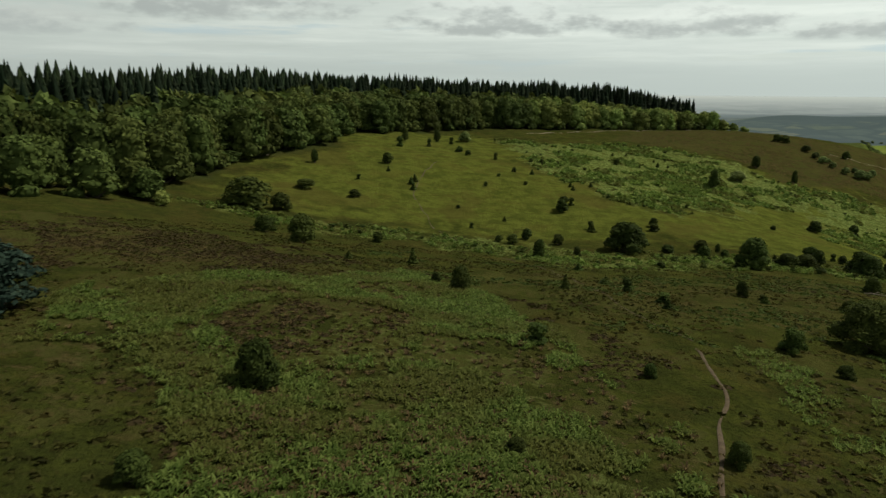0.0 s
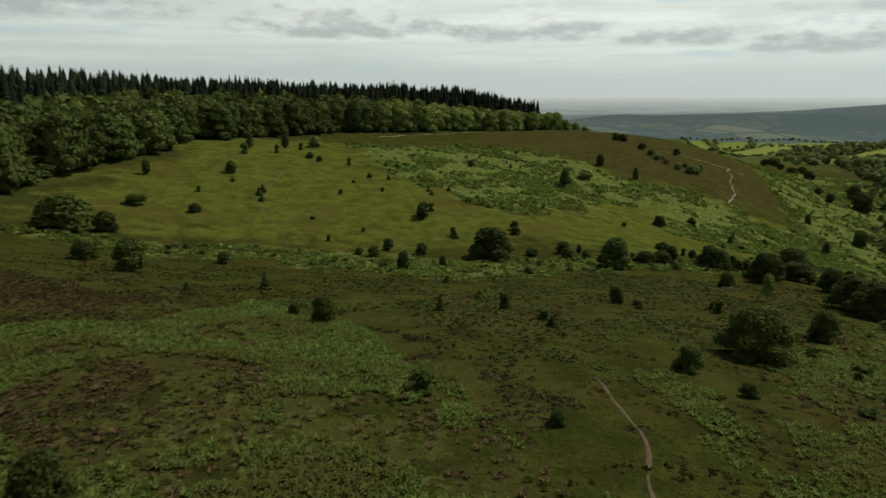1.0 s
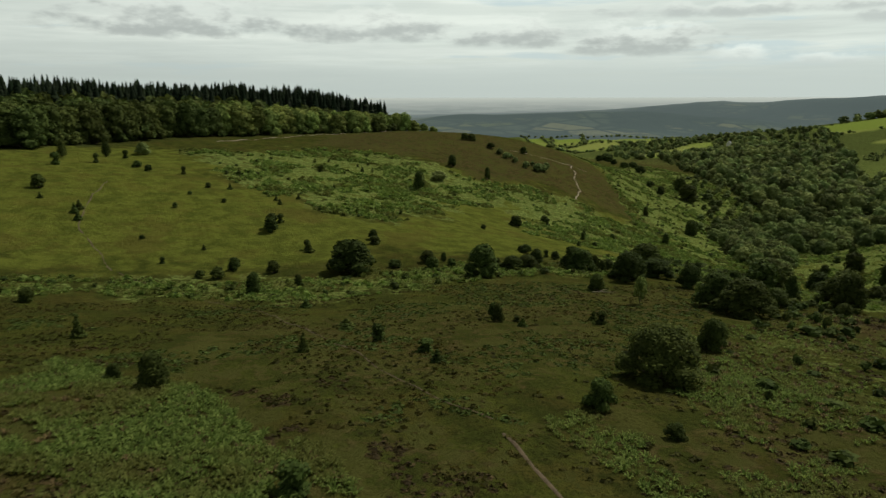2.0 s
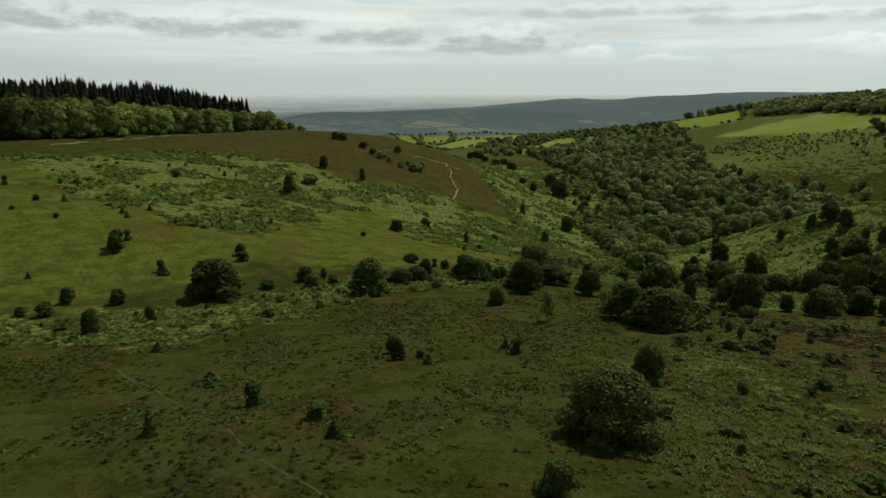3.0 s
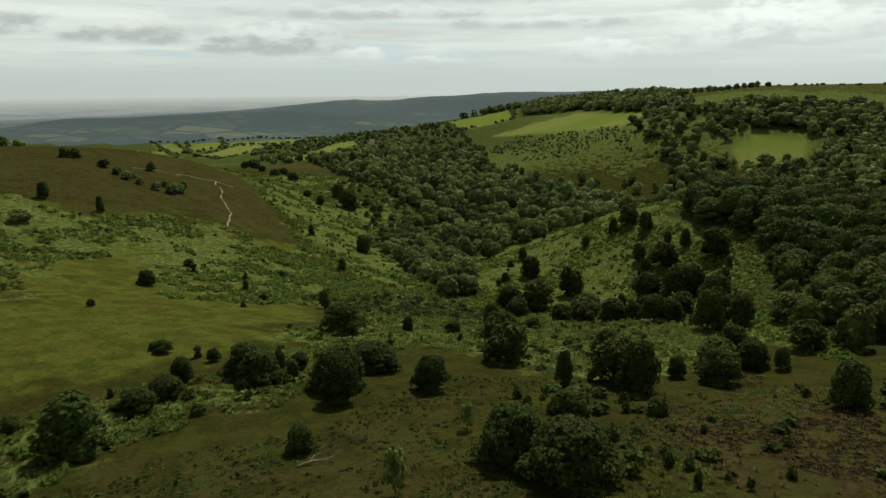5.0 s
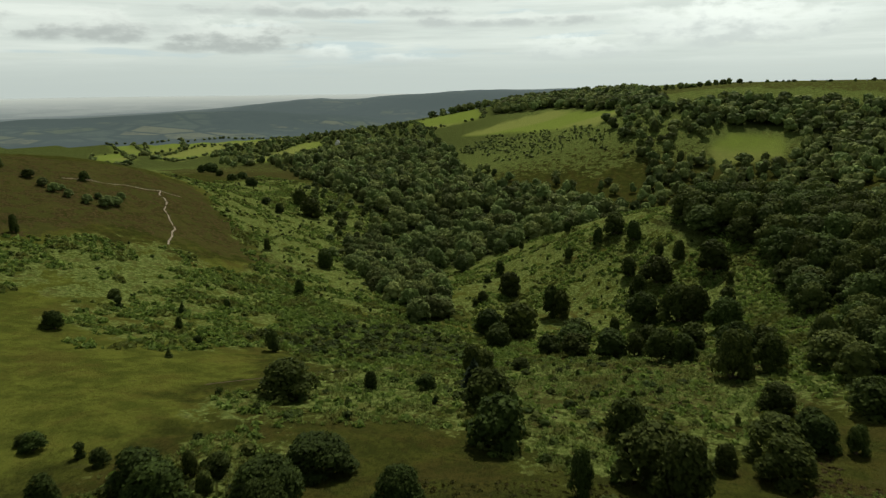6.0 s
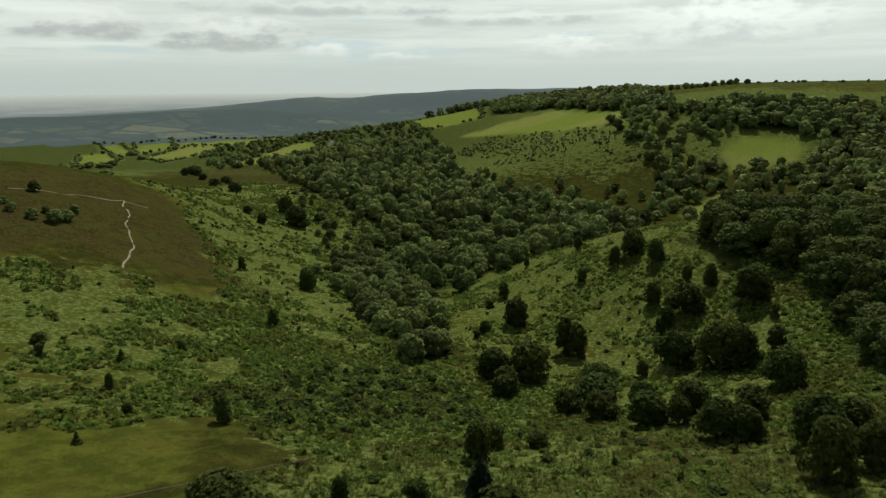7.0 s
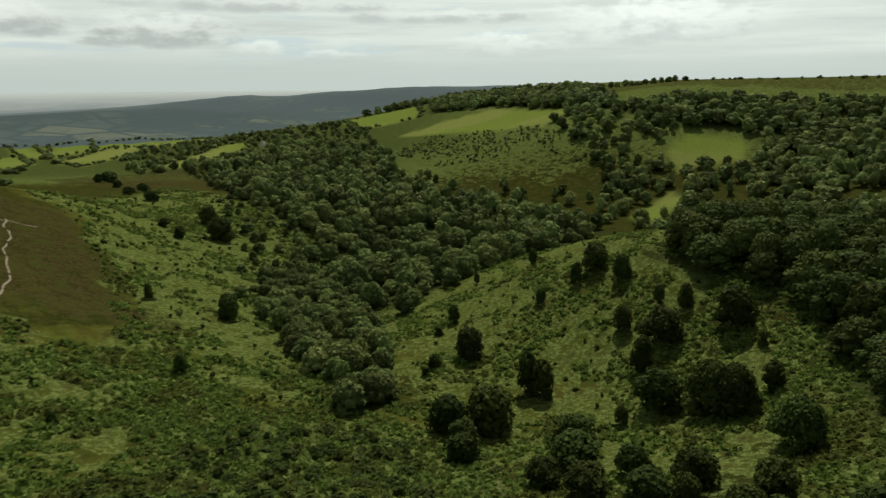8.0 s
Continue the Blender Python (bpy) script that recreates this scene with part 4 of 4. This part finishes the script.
for x, y, w, h in STUBS:
    plant("stub", "gorse_bush", x, y, w * 1.3, h * 0.95, "small dark browsed bush standing in short grass", "bush", "browsed bushes in the grass")
for x, y, w, h in SHRUBS:
    plant("stub" if h >= w else "thorn", "moor_shrub", x, y, w * 1.1, h * 1.1, "small dark shrub dotted over the grass slope", "shrub", "shrubs on the grass slope")
for x, y, w, h in ((-35, 48.5, 8.2, 5.6), (-39, 53, 6.5, 5.2)):
    plant("pine", "pine", x, y, w, h, "broad blue-green pine at the heath edge", "tree", "young pines")
plant("spruce", "conifer", 151, 140, 4.4, 6.0, "dark conical conifer beside the track", "tree", "young pines", variant=0)
for x, y, w, h in ((75, 103, 2.6, 5.0), (92, 107, 2.0, 3.2)):
    plant("birch", "birch_sapling", x, y, w, h, "thin sparse young birch on the heath", "tree", "birch saplings")
for x, y, w, h in ((-100, 116, 12, 12), (-90, 122, 12, 12.5), (-80, 127, 12, 12), (-71, 136, 11, 11), (-96, 134, 12, 13), (-84, 142, 11, 12), (-64, 145, 8, 7.5), (-110, 125, 12, 13), (-68, 148, 9, 9), (-88, 113, 9, 8), (-106, 108, 11, 11)):
    plant("edge", "tree", x, y, w, h, "broad leafy tree in a dense clump", "tree", "clump of trees by the heath")
plant("light", "willow_bush", -60, 142, 3.6, 3.6, "pale yellow-green bush in front of trees", "bush", "pale bushes")
plant("light", "elder_bush", -58, 232, 4.5, 5.5, "pale flowering bush at the wood edge", "bush", "pale bushes")

# the wood along the crest: broadleaf trees in front, tall conifers behind
EDGE = [(-260, 130), (-150, 150), (-76, 162), (-62, 215), (-37, 290), (8, 344), (65, 380), (118, 402), (170, 426)]
stand = spread_spots(WOODS[0], 7.6, (10.5, 15), (14.0, 18.0), 21)
depth = along(EDGE, stand)
right = ease(stand[:, 0], 40, 175)
stand[:, 2] *= 1 - 0.22 * right
stand[:, 3] *= 1 - 0.30 * right
front, back = stand[(depth < 17) & (stand[:, 0] > -200)], stand[(depth >= 17) & (depth < 36) & (stand[:, 0] > -220)]
for x, y, w, h in front:
    # trees past x 45 get the pale leaves, sunlight put into their colour
    k = "light" if x > 45 else "edge"
    plant(k, "woodland_tree", x, y, w, h, "leafy sunlit broadleaf tree at the wood edge" if k == "light" else "tall dense broadleaf tree at the wood edge", "tree", "trees along the wood edge")
skirt = spread_spots(WOODS[0], 5.0, (4.5, 7.5), (3.5, 6.5), 23)
skirt = skirt[(along(EDGE, skirt) < 5) & (skirt[:, 0] > -150)]
tail = [(170, 424, 8, 7.5), (174, 429, 7.5, 6.5), (179, 428, 6.5, 5.5), (182, 433, 6, 4.8), (187, 432, 5, 3.6), (165, 431, 9, 8.5), (176, 436, 7, 6), (191, 436, 4, 2.6)]
for x, y, w, h in tail:
    plant("light", "woodland_tree", x, y, w, h, "low leafy tree where the wood tapers out", "tree", "trees along the wood edge")
mass("woodland_understorey", "low bushes along the foot of the wood", "shrubs", ["far"], skirt, M_SHADED_LEAVES)
mass("woodland_canopy", "dense broadleaf canopy behind the wood edge", "woodland", ["far"], back, M_SHADED_LEAVES)
firs = spread_spots(WOODS[0], 4.3, (6.5, 9.5), (19.0, 23.5), 22)
firs[:, 3] *= 1 + 0.06 * ripple(firs[:, 0], firs[:, 1], 17, 91)
depth = along(EDGE, firs)
firs = firs[(depth > 30) & (depth < 64) & (firs[:, 0] < 164) & (firs[:, 0] > -230)]
firs[:, 3] *= 1 + 0.12 * ease(firs[:, 0], 20, 80) - 0.10 * ease(firs[:, 0], 100, 165)
depth = along(EDGE, firs)
close = depth < 38
for x, y, w, h in firs[close][:290]:
    plant("spruce", "conifer", x, y, w, h, "tall dark spruce in a plantation", "tree", "spruces of the plantation")
mass("conifer_plantation", "dark spruce plantation behind the broadleaf trees", "woodland", ["back_spruce"], np.concatenate([firs[close][290:], firs[~close]]), M_SPRUCE)

# the combe, the valley and the wood on the spur
combe = spread_spots([(264, 262), (218, 196), (240, 198), (262, 214), (325, 272), (350, 320), (320, 318)], 5.6, (5, 8.5), (5, 8.5), 31, 0.95)
for x, y, w, h in combe:
    plant("wood", "stream_tree", x, y, w, h, "small round leafy tree crowding the stream valley", "tree", "trees in the stream valley")
right_wood = spread_spots(WOODS[2], 8.2, (9.5, 15), (9, 13), 32)
right_wood[:, 2:] *= (0.68 + 0.32 * ease(right_wood[:, 0], 190, 300))[:, None]
near_right = (right_wood[:, 0] < 370) & (right_wood[:, 1] > 55)
for x, y, w, h in right_wood[near_right][:230]:
    plant("hanger", "oak_tree", x, y, w, h, "dense rounded oak in the hillside wood", "tree", "oaks of the hillside wood")
mass("hillside_wood", "dense oak canopy on the hillside", "woodland", ["far"], np.concatenate([right_wood[near_right][230:], right_wood[~near_right]]), M_SHADED_LEAVES)
valley = spread_spots(WOODS[1], 9.0, (5, 13.5), (5.5, 12.5), 33, 0.88)
valley[:, 3] = valley[:, 2] * RNG.uniform(0.8, 1.15, len(valley))
first = (valley[:, 0] < 425)
for x, y, w, h in valley[first][:150]:
    plant("wood", "valley_tree", x, y, w, h, "round leafy tree in the wooded valley", "tree", "trees of the wooded valley")
fringe = []
for line in ([(262, 228), (300, 246), (345, 241), (400, 226), (440, 216)], [(276, 264), (314, 292), (362, 326), (404, 372), (442, 450), (530, 575)]):
    for (ax, ay), (bx, by) in zip(line, line[1:]):
        for t in np.arange(0, 1, 7.0 / math.hypot(bx - ax, by - ay)):
            fringe.append((ax + (bx - ax) * t + RNG.normal(0, 4), ay + (by - ay) * t + RNG.normal(0, 4), RNG.uniform(3, 8)))
for x, y, w in fringe:
    plant("wood", "fringe_tree", x, y, w, w * RNG.uniform(0.8, 1.1), "small leafy tree at the valley wood's edge", "tree", "trees at the valley wood's edge")
mass("valley_wood", "unbroken broadleaf wood filling the valley", "woodland", ["far"], np.concatenate([valley[first][150:], valley[~first]]), M_LIT_LEAVES)
upper = outside(np.concatenate([spread_spots(WOODS[3], 12.5, (11, 17), (9, 13), 34), spread_spots(WOODS[4], 13.0, (13, 18), (10, 15), 35)]), FIELDS)
mass("upland_wood", "dark wood below the far hilltop", "woodland", ["distant"], upper, M_LIT_LEAVES)
loose = spread_spots([(480, 190), (640, 215), (600, 245), (575, 290), (590, 370), (660, 470), (760, 540), (840, 610), (960, 740), (900, 900), (700, 900), (500, 620), (600, 560), (680, 540), (560, 400), (520, 250)], 17, (6, 11), (6, 10), 36, 0.75)
hedge_line = spread_spots([(560, 100), (640, 150), (655, 150), (650, 120), (600, 60), (560, 60)], 9, (8, 13), (7, 12), 40, 0.7)
hillside = spread_spots([(480, 190), (530, 215), (620, 250), (700, 320), (800, 330), (760, 275), (747, 290), (705, 210), (632, 140), (560, 90), (450, 60), (440, 140)], 11, (6, 14), (6, 12), 38, 0.62)
loose = outside(np.concatenate([loose, hillside, hedge_line]), FIELDS)
mass("scattered_trees", "scattered trees and hedges on the far slopes", "trees", ["distant"], loose, M_LIT_LEAVES)
heath_scrub = spread_spots(BRACKEN[9], 6, (1.2, 4.5), (0.8, 3), 37, 0.8)
heath_scrub = heath_scrub[ripple(heath_scrub[:, 0], heath_scrub[:, 1], 40, 94) + 0.7 * ripple(heath_scrub[:, 0], heath_scrub[:, 1], 14, 95) > 0.05]
mass("slope_scrub", "scattered shrubs on the far bracken slope", "shrubs", ["scrub"], heath_scrub, M_LIT_LEAVES)

country = spread_spots([(300, 520), (420, 560), (560, 640), (800, 700), (1000, 800), (1350, 900), (1250, 1350), (700, 1400), (420, 1050), (250, 700)], 22, (9, 16), (5, 8), 39, 0.9)
country = outside(country[ripple(country[:, 0], country[:, 1], 120, 92) + 0.7 * ripple(country[:, 0], country[:, 1], 45, 93) > 0.3], FIELDS)
country = country[np.hypot(country[:, 0] - 108, country[:, 1] - 117) < 1120]
mass("country_woods", "dark copses between the far fields", "woodland", ["distant"], country, M_LIT_LEAVES)

crest = [(1003 + RNG.normal(0, 6), y, RNG.uniform(7, 13), RNG.uniform(6, 10)) for y in np.arange(255, 430, 9.0)] + [(1004 + RNG.normal(0, 9), RNG.uniform(-40, 255), RNG.uniform(2.5, 6), RNG.uniform(2, 4.5)) for _ in range(34)]
for x, y, w, h in crest:
    plant("wood", "skyline_tree", x, y, w, h, "small tree on the far moor's skyline", "tree", "trees along the far skyline")

# hedgerows round the far fields and trees along the skyline
rows = []
for p in FIELDS[4:] + FIELDS[1:2]:
    for (ax, ay), (bx, by) in zip(p, p[1:] + p[:1]):
        n = int(math.hypot(bx - ax, by - ay) / 9)
        for t in np.linspace(0, 1, max(n, 2)):
            if RNG.random() < 0.8:
                rows.append((ax + (bx - ax) * t + RNG.normal(0, 2), ay + (by - ay) * t + RNG.normal(0, 2), RNG.uniform(5, 9), RNG.uniform(3, 5.5)))
mass("hedgerows", "dark hedgerows dividing the far fields", "hedge", ["distant"], np.array(rows), M_LIT_LEAVES)

# a farm in the fields and a fallen branch on the heath
def farmhouse(x, y, turn, label):
    house = tagged(new("farmhouse"), label, "house", "farm buildings")
    L, W, E, R = 9.0, 6.0, 3.6, 6.2
    v = np.array([(sx * L / 2, sy * W / 2, z) for z in (-1.0, E) for sx, sy in ((-1, -1), (1, -1), (1, 1), (-1, 1))] + [(-L / 2, 0, R - 0.1), (L / 2, 0, R - 0.1)])
    f4 = np.array([(0, 1, 5, 4), (1, 2, 6, 5), (2, 3, 7, 6), (3, 0, 4, 7)])
    part("wall", quick_mesh("wall", v, f4, M_RENDER), house)
    me = bpy.data.meshes.new("gable")
    me.from_pydata([tuple(p) for p in v], [], [(5, 6, 9), (7, 4, 8)])
    me.materials.append(M_RENDER)
    part("gable", me, house)
    slope = []
    for s in (-1, 1):
        slope += [(-L / 2 - 0.4, s * (W / 2 + 0.4), E - 0.35), (L / 2 + 0.4, s * (W / 2 + 0.4), E - 0.35), (L / 2 + 0.4, 0, R), (-L / 2 - 0.4, 0, R)]
    top = np.array(slope)
    roof = np.concatenate([top, top + (0, 0, 0.18)])
    part("roof", quick_mesh("roof", roof, np.array([(8, 9, 10, 11), (15, 14, 13, 12), (0, 3, 2, 1), (4, 5, 6, 7), (0, 1, 9, 8), (5, 4, 12, 13)]), M_SLATE), house)
    for k in (-2.4, 2.4):
        q = np.array([(k - 0.5, -W / 2 - 0.02, 1.0), (k + 0.5, -W / 2 - 0.02, 1.0), (k + 0.5, -W / 2 - 0.02, 2.2), (k - 0.5, -W / 2 - 0.02, 2.2)])
        part("window", quick_mesh("window", np.concatenate([q, q + (0, 0.06, 0)]), np.array([(0, 1, 2, 3), (0, 4, 5, 1), (2, 6, 7, 3)]), M_SLATE), house)
    house.matrix_basis = Matrix.Translation((x, y, float(ground_z(x, y)))) @ Matrix.Rotation(turn, 4, "Z")
    return house


farmhouse(744, 696, 0.6, "small white farmhouse with a slate roof among trees")
log = tagged(new("fallen_branch"), "bleached fallen branch lying in the grass", "branch")
bv, bf = joined(limb([(0, 0, 0.12), (1.4, 0.2, 0.18), (2.9, 0.0, 0.12), (4.2, 0.5, 0.10)], (0.10, 0.09, 0.06, 0.02)), limb([(1.4, 0.2, 0.18), (2.0, 0.9, 0.35), (2.8, 1.3, 0.15)], (0.06, 0.04, 0.015)), limb([(2.5, 0.1, 0.14), (3.1, -0.6, 0.3), (3.7, -0.9, 0.1)], (0.05, 0.03, 0.012)))
part("limb", quick_mesh("limb", bv, bf, M_SCAR, True), log)
log.matrix_basis = Matrix.Translation((74.8, 115.1, float(ground_z(74.8, 115.1)))) @ Matrix.Rotation(-0.5, 4, "Z")

# scrub on the spur and the hillsides
gorse = np.concatenate([spread_spots(BRACKEN[7], 6.5, (0.6, 1.8), (0.5, 1.3), 41, 0.4), spread_spots(BRACKEN[1], 7.5, (0.7, 2.4), (0.6, 1.8), 42, 0.55), spread_spots(BRACKEN[0], 12.0, (0.7, 2.0), (0.6, 1.5), 43, 0.5)])
bank_bushes = spread_spots([(286, 272), (330, 296), (396, 352), (426, 440), (404, 440), (366, 372), (318, 326), (276, 288)], 11, (2.5, 7.0), (2.2, 6.0), 49, 0.75)
for x, y, w, h in bank_bushes:
    plant("wood", "bank_bush", x, y, w, h * 0.9, "rounded green bush on the bracken bank above the wood", "bush", "bushes on the bracken bank")
mass("gorse_scrub", "low dark scrub dotted over the bracken slopes", "scrub", ["scrub"], gorse, M_THORN)
SCRUB = [(76, 84), (84, 90), (96, 100), (112, 112), (126, 106), (116, 94), (102, 90), (94, 82), (84, 76)]
mounds = np.concatenate([spread_spots(BRACKEN[6], 3.2, (1.6, 3.4), (0.8, 1.8), 44, 0.7), spread_spots(BRACKEN[4], 6.0, (1.0, 2.6), (0.7, 1.5), 45, 0.5), spread_spots(BRACKEN[3], 5.0, (1.0, 2.4), (0.6, 1.4), 46, 0.6), spread_spots(BRACKEN[5], 4.5, (0.8, 2.4), (0.5, 1.3), 47, 0.5), spread_spots(SCRUB, 3.0, (1.0, 3.0), (0.7, 1.8), 48, 0.6)])
mass("bramble_scrub", "low bramble and bilberry clumps along the track", "scrub", ["scrub"], mounds, M_THORN)


# ---- bracken, heather and grass tufts ----
def tuft_arrays(seed, fronds, bends, long, wide, rise_to):
    """A plant of arching fronds round one root."""
    rng = np.random.default_rng(seed)
    v, f = [], []
    for k in range(fronds):
        a = 2 * math.pi * (k + rng.uniform(-0.35, 0.35)) / fronds
        c, s, ln = math.cos(a), math.sin(a), long * rng.uniform(0.7, 1.2)
        up = rise_to * rng.uniform(0.7, 1.2)
        base = len(v)
        for j in range(bends + 1):
            t = j / bends
            r, z = 0.06 + ln * t, up * math.sin(min(t * 2.2, 2.4)) + 0.02
            w = wide * (1.15 - 0.95 * t) * (0.6 if j == 0 else 1.0)
            v += [(r * c - w * s, r * s + w * c, z), (r * c + w * s, r * s - w * c, z)]
        for j in range(bends):
            b = base + 2 * j
            f.append((b, b + 1, b + 3, b + 2))
    return np.array(v), np.array(f)


def scatter(name, label, category, arrays, spots, material, seed, flat=1.0):
    """Small plants spread over the ground, joined into one object."""
    rng = np.random.default_rng(seed)
    z = ground_z(spots[:, 0], spots[:, 1]) - 0.03
    which = rng.integers(len(arrays), size=len(spots))
    turn = rng.uniform(0, 6.28, len(spots))
    vs, fs, k = [], [], 0
    for j, (v, f) in enumerate(arrays):
        i = np.nonzero(which == j)[0]
        c, s, w = np.cos(turn[i])[:, None], np.sin(turn[i])[:, None], spots[i, 2][:, None]
        x = spots[i, 0][:, None] + w * (v[:, 0] * c - v[:, 1] * s)
        y = spots[i, 1][:, None] + w * (v[:, 0] * s + v[:, 1] * c)
        zz = z[i][:, None] + w * flat * v[:, 2]
        vs.append(np.stack([x, y, zz], -1).reshape(-1, 3))
        fs.append((f[None] + (np.arange(len(i)) * len(v))[:, None, None] + k).reshape(-1, f.shape[1]))
        k += len(i) * len(v)
    return tagged(new(name, quick_mesh(name, np.concatenate(vs), np.concatenate(fs), material)), label, category, kind="stuff")


FERN = [tuft_arrays(s, 8, 2, 0.44, 0.085, 0.42) for s in range(6)]
near_fern = np.concatenate([spread_spots(BRACKEN[2], 0.46, (0.5, 1.1), (1, 1), 51, 0.85, 0.25), spread_spots(BRACKEN[5], 0.72, (0.45, 0.95), (1, 1), 52, 0.45, 0.2), spread_spots(BRACKEN[3], 1.1, (0.7, 1.4), (1, 1), 53, 0.75, 0.2), spread_spots(BRACKEN[4], 1.15, (0.7, 1.4), (1, 1), 54, 0.8, 0.3), spread_spots(BRACKEN[6], 1.3, (0.8, 1.4), (1, 1), 55, 0.7)])
near_fern = near_fern[(ripple(near_fern[:, 0], near_fern[:, 1], 7, 71) + 0.9 * ripple(near_fern[:, 0], near_fern[:, 1], 2.2, 72)) > -0.32]
rough_fern = spread_spots(HEATHER[11], 0.62, (0.4, 0.95), (1, 1), 50, 0.85, 0.2)
rough_fern = rough_fern[(ripple(rough_fern[:, 0], rough_fern[:, 1], 9, 87) + 0.8 * ripple(rough_fern[:, 0], rough_fern[:, 1], 2.6, 88)) > 0.0]
near_fern = outside(np.concatenate([near_fern, rough_fern]), [HEATHER[2], DARK_LING])
scatter("bracken", "dense green bracken covering the slope", "bracken", FERN, near_fern, M_FERN, 61)


def cushion_arrays(seed, count=18, size=0.34, high=0.34):
    """A low springy cushion of shoots or fronds."""
    rng = np.random.default_rng(seed)
    d = rng.normal(0, 1, (count, 3))
    d[:, 2] = np.abs(d[:, 2]) * 1.2
    d /= np.linalg.norm(d, axis=1)[:, None]
    return sprays(d * (0.5, 0.5, high) * rng.uniform(0.75, 1.1, (count, 1)), d, size, rng)


CLUMP = [cushion_arrays(140 + s, 16, 0.31, 0.30) for s in range(6)]
hill_fern = np.concatenate([spread_spots(BRACKEN[0], 1.9, (0.9, 2.6), (1, 1), 56, 0.85, 0.2), spread_spots(BRACKEN[1], 2.1, (0.9, 2.6), (1, 1), 57, 0.85, 0.2), spread_spots(BRACKEN[7], 1.75, (0.8, 2.2), (1, 1), 58, 0.85, 0.2)])
hill_fern = hill_fern[(ripple(hill_fern[:, 0], hill_fern[:, 1], 13, 73) + 0.7 * ripple(hill_fern[:, 0], hill_fern[:, 1], 4.5, 74)) > -0.05]
mixed = spread_spots(BRACKEN[8], 1.7, (0.8, 2.2), (1, 1), 66, 0.85, 0.2)
mixed = mixed[(ripple(mixed[:, 0], mixed[:, 1], 11, 77) + 0.5 * ripple(mixed[:, 0], mixed[:, 1], 4, 78)) > 0.1]
low = np.concatenate([spread_spots(BRACKEN[11], 1.5, (0.8, 2.0), (1, 1), 69, 0.75, 0.2), spread_spots(BRACKEN[10], 1.4, (0.8, 2.0), (1, 1), 70, 0.7, 0.2), spread_spots(BRACKEN[3], 2.4, (0.8, 2.0), (1, 1), 67, 0.6, 0.2), spread_spots(BRACKEN[4], 2.6, (0.8, 2.0), (1, 1), 68, 0.6, 0.2)])
scatter("bracken", "pale green bracken clumps on the open hillside", "bracken", CLUMP, np.concatenate([hill_fern, mixed, low]), M_FERN, 62)
dry = np.concatenate([spread_spots([(-13, 26), (-12, 36), (-4, 34), (4, 30), (10, 28), (4, 22), (-8, 22)], 0.8, (0.5, 1.0), (1, 1), 59, 0.55), spread_spots(BRACKEN[2], 1.3, (0.4, 0.9), (1, 1), 58, 0.5), spread_spots(BRACKEN[5], 2.0, (0.6, 1.1), (1, 1), 60, 0.4)])
scatter("dry_bracken", "withered brown bracken among the green", "bracken", FERN, dry, M_DRYFERN, 63)

TUSSOCK = [cushion_arrays(240 + s, 7, 0.40, 0.30) for s in range(6)]
turf_spots = spread_spots([(-62, 18), (-70, 70), (-60, 112), (-30, 150), (10, 134), (60, 128), (110, 124), (125, 100), (112, 60), (70, 22)], 0.95, (0.22, 0.75), (1, 1), 90, 0.8)
turf_spots = turf_spots[(ripple(turf_spots[:, 0], turf_spots[:, 1], 9, 99) + 0.8 * ripple(turf_spots[:, 0], turf_spots[:, 1], 2.8, 100)) > -0.25]
turf_spots = outside(turf_spots, [DARK_LING])
scatter("grass_tussocks", "small olive tussocks of moor grass", "grass", TUSSOCK, turf_spots, M_MOOR, 91, 0.7)
LING = [cushion_arrays(40 + s, 20, 0.26, 0.30) for s in range(5)]
ling = np.concatenate([spread_spots(HEATHER[k], gap, (0.35, 0.95), (1, 1), 80 + k, keep, 0.25) for k, gap, keep in ((1, 0.95, 0.6), (2, 0.9, 0.6), (3, 1.0, 0.5), (4, 1.1, 0.5), (5, 1.1, 0.4), (7, 0.9, 0.8), (9, 0.85, 0.85), (10, 1.2, 0.6), (11, 1.0, 0.7), (12, 0.9, 0.9))])
ling = ling[(np.random.default_rng(5).random(len(ling)) > 0.7 * inside(ling[:, 0], ling[:, 1], BRACKEN[2], 4, 5)) | (inside(ling[:, 0], ling[:, 1], HEATHER[2], 4, 5) > 0.4)]
core = np.maximum.reduce([inside(ling[:, 0], ling[:, 1], HEATHER[k], 4, 5) for k in (1, 2, 4, 12)])
ling = ling[(ripple(ling[:, 0], ling[:, 1], 8, 85) + 0.8 * ripple(ling[:, 0], ling[:, 1], 2.6, 86)) > 0.42 - 0.55 * core]
open_heath = spread_spots([(-20, 84), (-14, 128), (30, 130), (70, 126), (104, 118), (96, 96), (62, 80), (40, 66), (26, 70), (24, 50), (4, 52)], 1.15, (0.25, 1.15), (1, 1), 88, 0.9)
open_heath = open_heath[(ripple(open_heath[:, 0], open_heath[:, 1], 11, 75) + 0.5 * ripple(open_heath[:, 0], open_heath[:, 1], 4, 76)) > 0.3]
scatter("heather", "dark brown heather tussocks", "heather", LING, ling, M_HEATH, 64, 0.45)
scatter("bilberry", "low dark tussocks dotted over the short turf", "tussock", LING, open_heath, M_THORN, 65, 0.5)
